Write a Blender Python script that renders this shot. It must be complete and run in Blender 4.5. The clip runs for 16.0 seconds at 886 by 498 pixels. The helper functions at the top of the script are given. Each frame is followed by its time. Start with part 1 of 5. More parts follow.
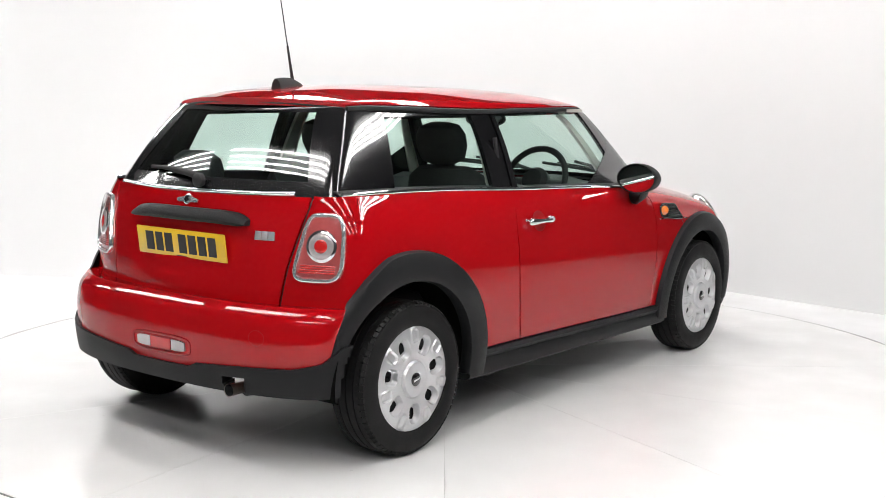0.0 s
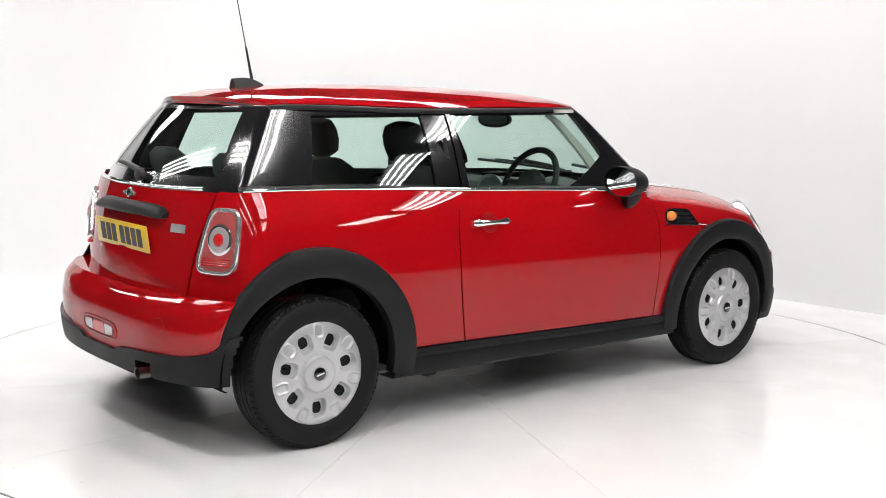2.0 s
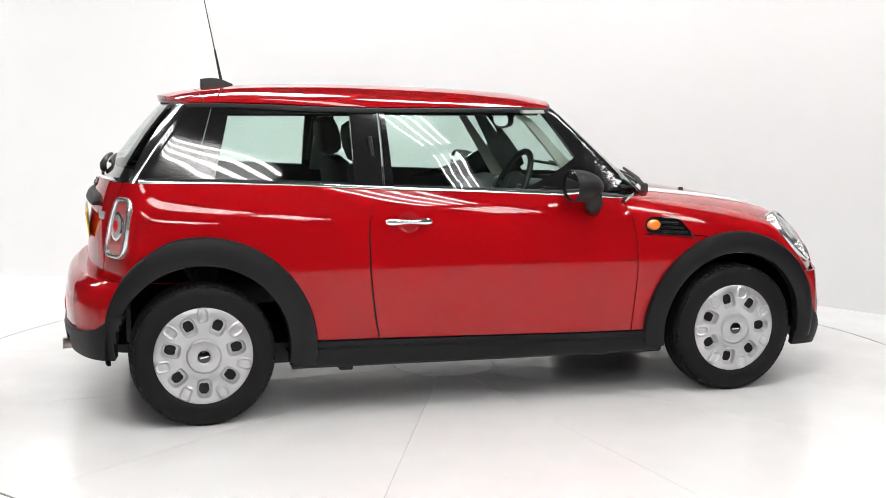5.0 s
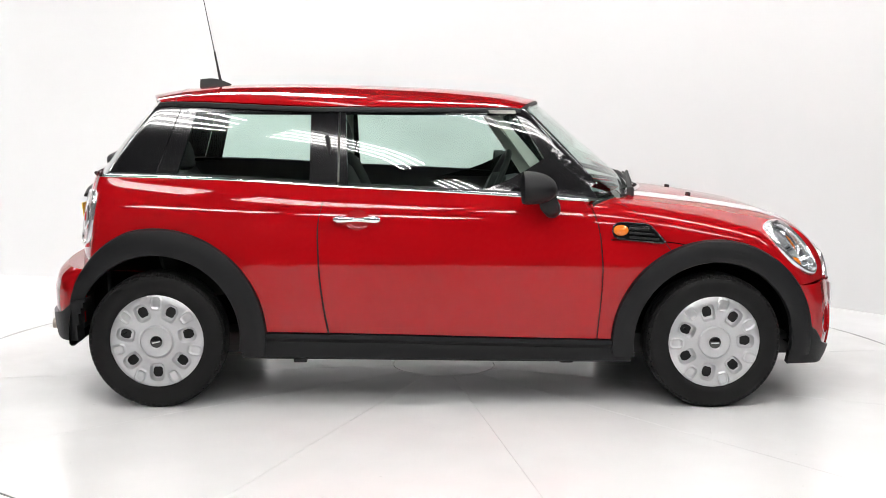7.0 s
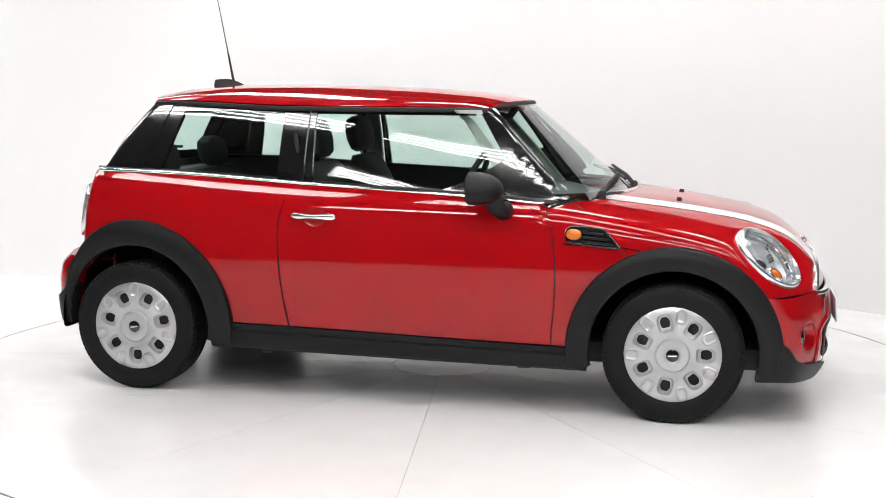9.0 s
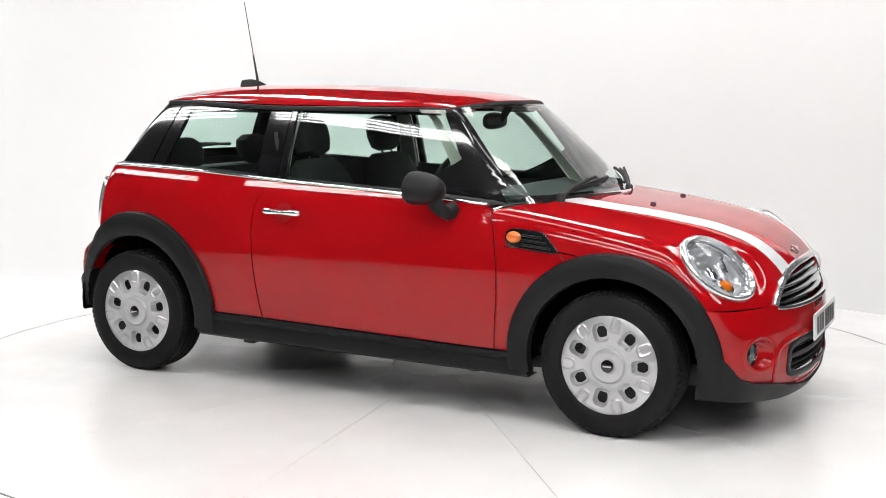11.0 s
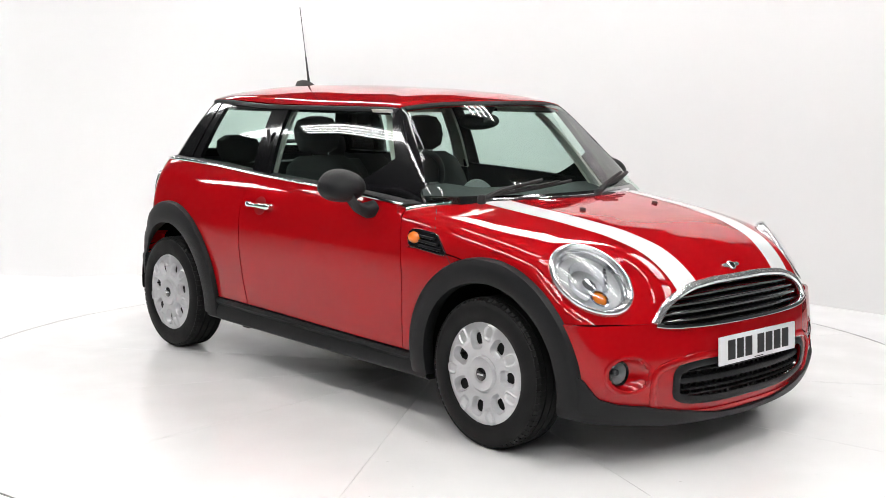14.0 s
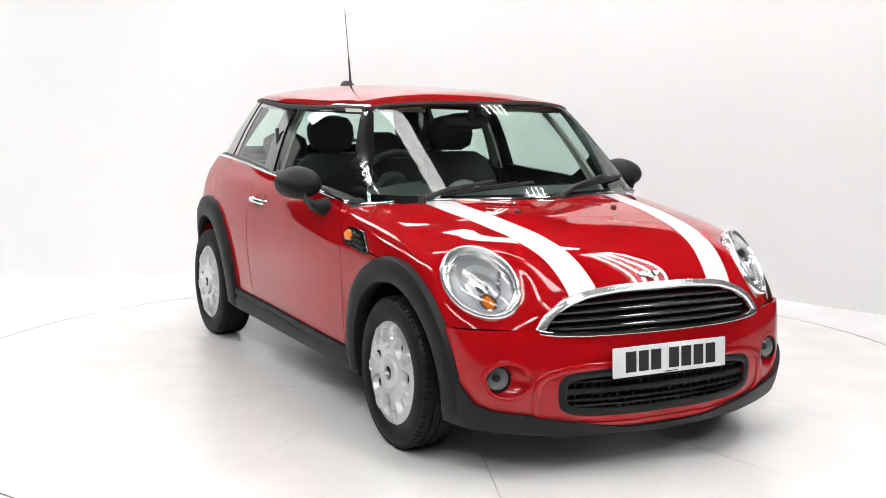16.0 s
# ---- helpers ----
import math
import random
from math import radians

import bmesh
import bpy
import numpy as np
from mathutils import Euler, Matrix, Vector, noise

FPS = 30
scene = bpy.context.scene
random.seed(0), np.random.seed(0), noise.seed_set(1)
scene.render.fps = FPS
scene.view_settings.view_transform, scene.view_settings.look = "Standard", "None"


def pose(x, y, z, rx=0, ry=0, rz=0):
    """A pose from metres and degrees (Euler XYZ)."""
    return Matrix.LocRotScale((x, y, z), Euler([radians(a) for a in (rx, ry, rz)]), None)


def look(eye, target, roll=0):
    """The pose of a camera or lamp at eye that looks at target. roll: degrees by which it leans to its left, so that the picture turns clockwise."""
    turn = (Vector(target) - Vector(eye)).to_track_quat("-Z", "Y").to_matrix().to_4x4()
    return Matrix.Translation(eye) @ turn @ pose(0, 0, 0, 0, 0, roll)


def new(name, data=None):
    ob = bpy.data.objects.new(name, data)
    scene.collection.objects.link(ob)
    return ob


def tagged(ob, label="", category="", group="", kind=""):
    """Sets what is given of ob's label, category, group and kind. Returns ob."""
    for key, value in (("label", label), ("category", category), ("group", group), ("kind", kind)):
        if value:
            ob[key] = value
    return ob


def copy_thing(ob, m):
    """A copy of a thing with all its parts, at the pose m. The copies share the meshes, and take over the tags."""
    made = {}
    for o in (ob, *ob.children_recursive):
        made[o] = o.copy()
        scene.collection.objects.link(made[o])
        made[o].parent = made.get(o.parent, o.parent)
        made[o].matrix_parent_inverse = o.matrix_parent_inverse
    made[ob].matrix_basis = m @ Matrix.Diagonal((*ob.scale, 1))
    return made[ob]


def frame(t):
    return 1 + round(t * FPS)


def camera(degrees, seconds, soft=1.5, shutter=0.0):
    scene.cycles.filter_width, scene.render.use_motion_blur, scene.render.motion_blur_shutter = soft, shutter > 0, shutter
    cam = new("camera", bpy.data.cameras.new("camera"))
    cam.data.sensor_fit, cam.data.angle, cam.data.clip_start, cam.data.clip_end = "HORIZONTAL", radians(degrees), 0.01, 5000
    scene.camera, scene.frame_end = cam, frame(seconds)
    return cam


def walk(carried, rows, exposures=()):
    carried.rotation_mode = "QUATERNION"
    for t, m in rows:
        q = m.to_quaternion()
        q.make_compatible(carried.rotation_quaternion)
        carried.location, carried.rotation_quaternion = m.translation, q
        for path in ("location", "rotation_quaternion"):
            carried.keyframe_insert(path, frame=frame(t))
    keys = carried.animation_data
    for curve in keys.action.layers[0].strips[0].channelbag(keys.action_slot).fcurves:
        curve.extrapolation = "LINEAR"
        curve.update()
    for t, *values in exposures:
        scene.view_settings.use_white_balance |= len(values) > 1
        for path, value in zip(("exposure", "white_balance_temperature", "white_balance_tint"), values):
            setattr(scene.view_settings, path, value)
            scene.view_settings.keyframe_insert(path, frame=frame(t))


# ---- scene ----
# Camera: fixed on its stand, six metres from the axis of the turntable.
cam = camera(40.72, 16.0, 0.85)
_yaw, _pitch, _roll = radians(0.073), radians(-7.675), radians(0.438)
EYE = Vector((0.0, -6.0334, 1.4117))
_way = Vector((-math.sin(_yaw) * math.cos(_pitch), math.cos(_yaw) * math.cos(_pitch), math.sin(_pitch)))
VIEW = look(EYE, EYE + _way, 0.438)
walk(cam, [(0.0, VIEW), (16.0, VIEW)], [(0.0, -0.06), (16.0, -0.06)])

# The car's rear axle against the turntable's axis.
OFF = (-1.2878, -0.0400, 0.0)
# Turn of the table: seconds, degrees.
TURN = [(0.0, 52.19), (1.5, 41.56), (3.5, 27.08), (5.25, 14.40), (7.0, 1.78), (9.0, -12.45), (10.75, -24.90), (12.5, -37.26), (14.5, -51.55), (16.0, -62.32)]

# ---- world and light ----
world = bpy.data.worlds.new("world")
scene.world = world
world.use_nodes = True
world.node_tree.nodes["Background"].inputs[0].default_value = (0.9, 0.95, 1.0, 1)
world.node_tree.nodes["Background"].inputs[1].default_value = 0.05
TUBE_POWER = 28.8


# ---- materials ----
def mat(name, color, rough=0.5, metal=0.0, coat=0.0, bump=0.0, scale=60.0, vary=0.0, vary_scale=4.0, spec=0.5, rough_vary=0.0, coat_rough=0.03):
    m = bpy.data.materials.new(name)
    m.use_nodes = True
    nt = m.node_tree
    b = nt.nodes["Principled BSDF"]
    b.inputs["Base Color"].default_value = (*color, 1)
    b.inputs["Roughness"].default_value = rough
    b.inputs["Metallic"].default_value = metal
    b.inputs["Coat Weight"].default_value = coat
    b.inputs["Coat Roughness"].default_value = coat_rough
    b.inputs["Coat IOR"].default_value = 1.5
    b.inputs["Specular IOR Level"].default_value = spec
    if vary or bump or rough_vary:
        tc = nt.nodes.new("ShaderNodeTexCoord")
    if vary or rough_vary:
        n = nt.nodes.new("ShaderNodeTexNoise")
        n.inputs["Scale"].default_value = vary_scale
        n.inputs["Detail"].default_value = 6
        nt.links.new(tc.outputs["Object"], n.inputs["Vector"])
    if vary:
        ramp = nt.nodes.new("ShaderNodeMix")
        ramp.data_type = "RGBA"
        ramp.inputs[6].default_value = (*[c * (1 - vary) for c in color], 1)
        ramp.inputs[7].default_value = (*[min(1, c * (1 + vary)) for c in color], 1)
        nt.links.new(n.outputs["Fac"], ramp.inputs[0])
        nt.links.new(ramp.outputs[2], b.inputs["Base Color"])
    if rough_vary:
        mr = nt.nodes.new("ShaderNodeMapRange")
        mr.inputs["From Min"].default_value, mr.inputs["From Max"].default_value = 0.3, 0.7
        mr.inputs["To Min"].default_value, mr.inputs["To Max"].default_value = rough - rough_vary, rough + rough_vary
        nt.links.new(n.outputs["Fac"], mr.inputs["Value"])
        nt.links.new(mr.outputs[0], b.inputs["Roughness"])
    if bump:
        n2 = nt.nodes.new("ShaderNodeTexNoise")
        n2.inputs["Scale"].default_value = scale
        n2.inputs["Detail"].default_value = 3
        nt.links.new(tc.outputs["Object"], n2.inputs["Vector"])
        bp = nt.nodes.new("ShaderNodeBump")
        bp.inputs["Strength"].default_value = bump
        bp.inputs["Distance"].default_value = 0.002
        nt.links.new(n2.outputs["Fac"], bp.inputs["Height"])
        nt.links.new(bp.outputs["Normal"], b.inputs["Normal"])
    return m


def glow(name, color, strength):
    m = bpy.data.materials.new(name)
    m.use_nodes = True
    b = m.node_tree.nodes["Principled BSDF"]
    b.inputs["Base Color"].default_value = (*color, 1)
    b.inputs["Emission Color"].default_value = (*color, 1)
    b.inputs["Emission Strength"].default_value = strength
    return m


def glass_mat(name, tint, gloss=1.0, rough=0.0):
    """A thin pane: tinted see-through with a mirror-like gloss that grows at a slant."""
    m = bpy.data.materials.new(name)
    m.use_nodes = True
    nt = m.node_tree
    nt.nodes.remove(nt.nodes["Principled BSDF"])
    tr = nt.nodes.new("ShaderNodeBsdfTransparent")
    tr.inputs[0].default_value = (*tint, 1)
    gl = nt.nodes.new("ShaderNodeBsdfGlossy")
    gl.inputs["Roughness"].default_value = rough
    gl.inputs["Color"].default_value = (gloss, gloss, gloss, 1)
    lw = nt.nodes.new("ShaderNodeLayerWeight")
    lw.inputs[0].default_value = 0.5
    pw = nt.nodes.new("ShaderNodeMath")
    pw.operation = "POWER"
    pw.inputs[1].default_value = 5.0
    fr = nt.nodes.new("ShaderNodeMath")
    fr.operation = "MULTIPLY_ADD"
    fr.inputs[1].default_value, fr.inputs[2].default_value = 0.90, 0.055
    nt.links.new(lw.outputs["Facing"], pw.inputs[0])
    nt.links.new(pw.outputs[0], fr.inputs[0])
    mx = nt.nodes.new("ShaderNodeMixShader")
    nt.links.new(fr.outputs[0], mx.inputs[0])
    nt.links.new(tr.outputs[0], mx.inputs[1])
    nt.links.new(gl.outputs[0], mx.inputs[2])
    nt.links.new(mx.outputs[0], nt.nodes["Material Output"].inputs[0])
    return m


RED = mat("red_paint", (0.39, 0.003, 0.006), 0.5, 0.0, 1.0, vary=0.02, vary_scale=300, coat_rough=0.006, spec=0.0)
# darker copy of the body red: shade of recesses and joints as colour
RED_SHADED = mat("red_paint_shaded", (0.34, 0.003, 0.006), 0.45, 0.0, 0.9, vary=0.03, vary_scale=200, spec=0.15)
WHITE_PAINT = mat("white_stripe", (0.82, 0.83, 0.84), 0.3, 0, 0.8, vary=0.01)
CLADDING = mat("grey_black_plastic", (0.0085, 0.009, 0.010), 0.48, 0, 0, spec=0.27, bump=0.25, scale=900, vary=0.12, rough_vary=0.06)
GLOSS_BLACK = mat("gloss_black", (0.006, 0.006, 0.007), 0.12, 0, 1.0, vary=0.1)
MATT_BLACK = mat("matt_black", (0.012, 0.012, 0.013), 0.6, vary=0.15, bump=0.2, scale=400)
LINER = mat("wheel_house_liner", (0.004, 0.004, 0.004), 0.95, spec=0.05, vary=0.3, vary_scale=20)
RUBBER = mat("tyre_rubber", (0.0045, 0.0045, 0.0047), 0.62, vary=0.2, vary_scale=12, bump=0.3, scale=300, rough_vary=0.08, spec=0.28)
CHROME = mat("chrome", (0.82, 0.83, 0.85), 0.06, 1.0, vary=0.02, rough_vary=0.02)
SILVER = mat("silver_hubcap_paint", (0.60, 0.605, 0.62), 0.32, 0.60, 0.3, vary=0.05, vary_scale=30, rough_vary=0.04)
DARK_METAL = mat("dark_metal", (0.08, 0.08, 0.085), 0.45, 0.9, vary=0.2, vary_scale=25)
STEEL = mat("exhaust_steel", (0.42, 0.38, 0.34), 0.3, 1.0, vary=0.25, vary_scale=40)
GLASS = glass_mat("green_tinted_glass", (0.78, 0.90, 0.85))
CLEAR = glass_mat("clear_lens", (0.93, 0.94, 0.95))
SEAT_CLOTH = mat("charcoal_seat_cloth", (0.030, 0.030, 0.032), 0.85, bump=0.5, scale=500, vary=0.2, vary_scale=60)
TRIM_GREY = mat("grey_cabin_trim", (0.068, 0.070, 0.073), 0.6, bump=0.3, scale=500, vary=0.1)
HEADLINER = mat("pale_headliner", (0.52, 0.505, 0.465), 0.85, bump=0.2, scale=400, vary=0.05)
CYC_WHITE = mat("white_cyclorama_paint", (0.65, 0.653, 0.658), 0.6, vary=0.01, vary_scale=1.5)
FLOOR_WHITE = mat("white_floor_paint", (0.85, 0.853, 0.857), 0.22, vary=0.02, vary_scale=2.5, rough_vary=0.05, bump=0.02, scale=30)
YELLOW = mat("yellow_plate", (0.80, 0.52, 0.02), 0.35, vary=0.03, coat=0.5)
PLATE_WHITE = mat("white_plate", (0.78, 0.79, 0.80), 0.35, vary=0.03, coat=0.5)
INK = mat("black_ink", (0.01, 0.01, 0.011), 0.4)
AMBER = mat("amber_lens", (0.85, 0.20, 0.01), 0.2, 0, 1.0, vary=0.1, vary_scale=60)
RED_LENS = mat("red_lens", (0.55, 0.012, 0.012), 0.15, 0, 1.0, vary=0.1, vary_scale=90)
PINK_LENS = mat("smoky_red_lens", (0.40, 0.075, 0.075), 0.15, 0, 1.0, vary=0.15, vary_scale=90)
LENS_WHITE = mat("frosted_lens", (0.48, 0.43, 0.44), 0.15, 0.3, 1.0, vary=0.1, vary_scale=80)
SEAM = mat("dark_seam", (0.16, 0.16, 0.155), 0.8, vary=0.3)
FAINT_SEAM = mat("faint_seam", (0.50, 0.50, 0.49), 0.7, vary=0.3, vary_scale=20)
BACKSTAGE = mat("dark_backstage_paint", (0.035, 0.035, 0.037), 0.75, vary=0.2, vary_scale=1.5)
CEILING_WHITE = mat("ceiling_paint", (0.10, 0.10, 0.10), 0.8, vary=0.05, vary_scale=2)
TRAY_GREY = mat("grey_light_tray", (0.22, 0.22, 0.23), 0.5, vary=0.05)
DECK_WHITE = mat("white_deck_paint", (0.84, 0.84, 0.837), 0.20, vary=0.035, vary_scale=3.5, rough_vary=0.06, bump=0.015, scale=25)
PANEL_GLOW = glow("panel_diffuser", (1.0, 0.99, 0.97), 9.0)
MIRROR = mat("mirror_glass", (0.85, 0.87, 0.88), 0.01, 1.0)
REFLECTOR = mat("lamp_reflector", (0.86, 0.87, 0.88), 0.14, 0.6, 0.6, vary=0.06, vary_scale=60, bump=0.35, scale=60)
SATIN = mat("bright_chrome_trim", (0.86, 0.87, 0.88), 0.20, 0.85, 0.6, vary=0.02, rough_vary=0.03)
TUBE = glow("fluorescent_tube", (1.0, 0.98, 0.96), TUBE_POWER)


# ---- mesh tools ----
def mesh_ob(name, verts, faces, material, parent=None, label="", smooth=True):
    me = bpy.data.meshes.new(name)
    me.from_pydata([tuple(map(float, v)) for v in verts], [], faces)
    me.materials.append(material)
    if smooth:
        me.shade_smooth()
        me.set_sharp_from_angle(angle=radians(38))
    me.validate()
    ob = new(name, me)
    if parent is not None:
        ob.parent = parent
    if label:
        ob["label"] = label
    return ob


def part(name, bm, material, parent=None, label="", smooth=True, m=None):
    me = bpy.data.meshes.new(name)
    bm.to_mesh(me)
    bm.free()
    me.materials.append(material)
    if smooth:
        me.shade_smooth()
        me.set_sharp_from_angle(angle=radians(38))
    ob = new(name, me)
    if parent is not None:
        ob.parent = parent
    if m is not None:
        ob.matrix_basis = m
    if label:
        ob["label"] = label
    return ob


def box_bm(x0, x1, y0, y1, z0, z1, bevel=0.0, seg=2):
    bm = bmesh.new()
    bmesh.ops.create_cube(bm, size=1, matrix=Matrix.Translation(((x0 + x1) / 2, (y0 + y1) / 2, (z0 + z1) / 2)) @ Matrix.Diagonal((x1 - x0, y1 - y0, z1 - z0, 1)))
    if bevel:
        bmesh.ops.bevel(bm, geom=bm.edges[:], offset=bevel, segments=seg, affect="EDGES", profile=0.5)
    return bm


def rings(sections, closed=True, caps=True):
    """Faces over a stack of equal rings of points."""
    n = len(sections[0])
    verts = [p for s in sections for p in s]
    faces = []
    for i in range(len(sections) - 1):
        for j in range(n if closed else n - 1):
            k = (j + 1) % n
            faces.append((i * n + j, i * n + k, (i + 1) * n + k, (i + 1) * n + j))
    if caps and closed:
        faces.append(tuple(range(n))[::-1])
        faces.append(tuple((len(sections) - 1) * n + j for j in range(n)))
    return verts, faces


def tube(path, radius, n=10):
    """A round bar along a path; radius one number or one a point."""
    path = [Vector(p) for p in path]
    rad = radius if isinstance(radius, (list, tuple)) else [radius] * len(path)
    secs = []
    for i, p in enumerate(path):
        d = (path[min(i + 1, len(path) - 1)] - path[max(i - 1, 0)]).normalized()
        a = d.cross(Vector((0.13, 0.21, 0.97)) if abs(d.z) < 0.9 else Vector((0.1, 0.99, 0.05))).normalized()
        b = d.cross(a)
        secs.append([p + (a * math.cos(2 * math.pi * k / n) + b * math.sin(2 * math.pi * k / n)) * rad[i] for k in range(n)])
    return rings(secs)


def lathe(profile, axis="y", n=48):
    """A turned body: profile of (along the axis, radius)."""
    secs = []
    for h, r in profile:
        ring = []
        for k in range(n):
            a = 2 * math.pi * k / n
            c, s = r * math.cos(a), r * math.sin(a)
            ring.append({"y": (c, h, s), "z": (c, s, h), "x": (h, c, s)}[axis])
        secs.append(ring)
    return rings(secs)


def lerp(x, xs, ys):
    return np.interp(x, xs, ys)


def smooth_curve(xs, ys):
    """A smooth curve through a few design points."""
    xs, ys = np.array(xs, float), np.array(ys, float)
    d = np.gradient(ys, xs)

    def f(x):
        x = np.clip(np.asarray(x, float), xs[0], xs[-1])
        i = np.clip(np.searchsorted(xs, x) - 1, 0, len(xs) - 2)
        h = xs[i + 1] - xs[i]
        t = (x - xs[i]) / h
        return (2 * t**3 - 3 * t**2 + 1) * ys[i] + (t**3 - 2 * t**2 + t) * h * d[i] + (-2 * t**3 + 3 * t**2) * ys[i + 1] + (t**3 - t**2) * h * d[i + 1]

    return f


# ---- the car's form: four rounded profiles that cut each other ----
def smin(*v, k):
    v = np.stack(np.broadcast_arrays(*v))
    return -k * np.log(np.sum(np.exp(-np.clip(v, -3, 3) / k), axis=0))


SIDE_W = smooth_curve([0.10, 0.20, 0.33, 0.50, 0.65, 0.80, 0.90, 0.97, 1.06], [0.740, 0.770, 0.790, 0.806, 0.812, 0.801, 0.774, 0.733, 0.655])
SIDE_PLAN = smooth_curve([-0.7, -0.3, 0.2, 1.0, 1.9, 2.5, 2.9, 3.3], [0.90, 0.955, 1.0, 1.005, 1.0, 0.985, 0.955, 0.90])
BONNET = smooth_curve([1.6, 2.0, 2.3, 2.6, 2.8, 2.95, 3.04, 3.12, 3.2], [0.987, 0.963, 0.932, 0.892, 0.850, 0.788, 0.718, 0.63, 0.50])
BONNET_CROWN = smooth_curve([1.6, 2.0, 2.4, 2.85, 3.2], [0.05, 0.055, 0.066, 0.090, 0.12])
NOSE = smooth_curve([0.10, 0.20, 0.30, 0.40, 0.50, 0.56, 0.65, 0.75, 0.85], [3.08, 3.142, 3.166, 3.163, 3.153, 3.142, 3.115, 3.06, 3.0])
TAIL = smooth_curve([0.5, 0.62, 0.75, 0.86, 0.97, 1.02, 1.1], [-0.462, -0.458, -0.447, -0.432, -0.405, -0.385, -0.33])
TAIL_LOW = smooth_curve([0.10, 0.20, 0.30, 0.42, 0.52, 0.58, 0.63], [-0.475, -0.512, -0.543, -0.556, -0.553, -0.532, -0.475])
ROOF = smooth_curve([-0.3, -0.15, 0.0, 0.15, 0.53, 0.98, 1.37, 1.6, 1.75, 1.9], [1.336, 1.364, 1.395, 1.412, 1.426, 1.420, 1.404, 1.383, 1.350, 1.29])
ROOF_CROWN = smooth_curve([-0.3, -0.1, 0.3, 1.2, 1.6, 1.9], [0.060, 0.068, 0.080, 0.080, 0.066, 0.060])
ROOF_HALF = smooth_curve([0.0, 0.15, 0.4, 0.6, 0.85, 1.0], [0.486, 0.530, 0.574, 0.580, 0.560, 0.534])
HOUSE_W = smooth_curve([0.85, 0.95, 1.05, 1.20, 1.33, 1.45], [0.742, 0.719, 0.690, 0.637, 0.573, 0.505])
HOUSE_PLAN = smooth_curve([-0.4, 0.0, 0.5, 1.0, 1.6, 2.2], [0.89, 0.945, 0.99, 1.005, 0.970, 0.92])
HOUSE_PINCH = smooth_curve([-0.4, 0.0, 0.4, 0.8, 1.2, 1.6, 2.0], [0.070, 0.045, 0.018, 0.006, 0.008, 0.024, 0.03])
BELT = smooth_curve([-0.5, -0.2, 0.3, 0.8, 1.3, 1.8, 2.1], [1.022, 1.022, 1.012, 0.986, 0.965, 0.937, 0.914])


HEAD_C = Vector((2.8525, 0.630, 0.702))
HEAD_N = Vector((0.659, 0.496, 0.566)).normalized()
HEAD_A, HEAD_B = 0.1805, 0.1286


def head_frame(s):
    """The oval lamp's own axes: its long way, its short way and outwards."""
    n = Vector((HEAD_N.x, s * HEAD_N.y, HEAD_N.z))
    e1 = Vector((0, 0, 1)).cross(n).normalized()
    e2 = n.cross(e1)
    t = radians(138.06) * -s
    a = e1 * math.cos(t) + e2 * math.sin(t)
    return a, n.cross(a), n


HEAD_AXES = [np.array(v) for v in head_frame(1)]


def lamp_seat(x, y, z):
    """A flat seat round each headlight that fades into the wing."""
    d = [np.asarray(x) - HEAD_C.x, np.abs(y) - HEAD_C.y, np.asarray(z) - HEAD_C.z]
    a, b, n = (sum(d[i] * v[i] for i in range(3)) for v in HEAD_AXES)
    far = np.sqrt((a / HEAD_A) ** 2 + (b / HEAD_B) ** 2)
    return 0.012 - n + 0.16 * np.maximum(far - 1.0, 0) ** 1.5 + 0.5 * (np.asarray(x) < 2.4)


def form_low(x, y, z):
    a = np.abs(y)
    top = BONNET(x) - BONNET_CROWN(x) * (a / 0.7) ** 3
    top = np.where(x < 1.9, 1.2, top)
    return smin(SIDE_W(z) * SIDE_PLAN(x) - a, top - z, NOSE(z) - 0.40 * a**2.3 - 0.33 * a**6 - x, x - TAIL(z) - 0.30 * a**2.1, lamp_seat(x, y, z), k=0.022)


def form_bumper(x, y, z):
    a = np.abs(y)
    return smin(SIDE_W(z) * SIDE_PLAN(x) + 0.006 - a, NOSE(z) - 0.40 * a**2.3 - x, x - TAIL_LOW(z) - 0.34 * a**3.2, k=0.03)


def house_width(x, z):
    return HOUSE_W(z) * HOUSE_PLAN(x) - HOUSE_PINCH(x) * np.clip((z - 0.95) / 0.38, 0, 1.2)


def form_house(x, y, z):
    a = np.abs(y)
    screen = 1.752 + (1.326 - z) * 1.19 - 0.43 * a**2
    back = -0.118 - (1.322 - z) * 0.95 + 0.46 * np.clip(1.322 - z, 0, 0.45) ** 2 + 0.32 * a**2
    return smin(house_width(x, z) - a, ROOF(x) - (ROOF_CROWN(x) + 0.003) * (a / 0.58) ** 2.5 - z, screen - x, x - back, k=0.010)


def meet(form, o, d, far=3.0):
    """Where rays from inside leave the form."""
    lo, hi = np.zeros(len(o)), np.full(len(o), far)
    for _ in range(36):
        mid = (lo + hi) / 2
        p = o + d * mid[:, None]
        inside = form(p[:, 0], p[:, 1], p[:, 2]) > 0
        lo, hi = np.where(inside, mid, lo), np.where(inside, hi, mid)
    return o + d * lo[:, None]


def normals(form, p):
    e = 1e-3
    g = np.stack([form(*(p + v).T) - form(*(p - v).T) for v in np.eye(3) * e], axis=1)
    return -g / np.linalg.norm(g, axis=1, keepdims=True)


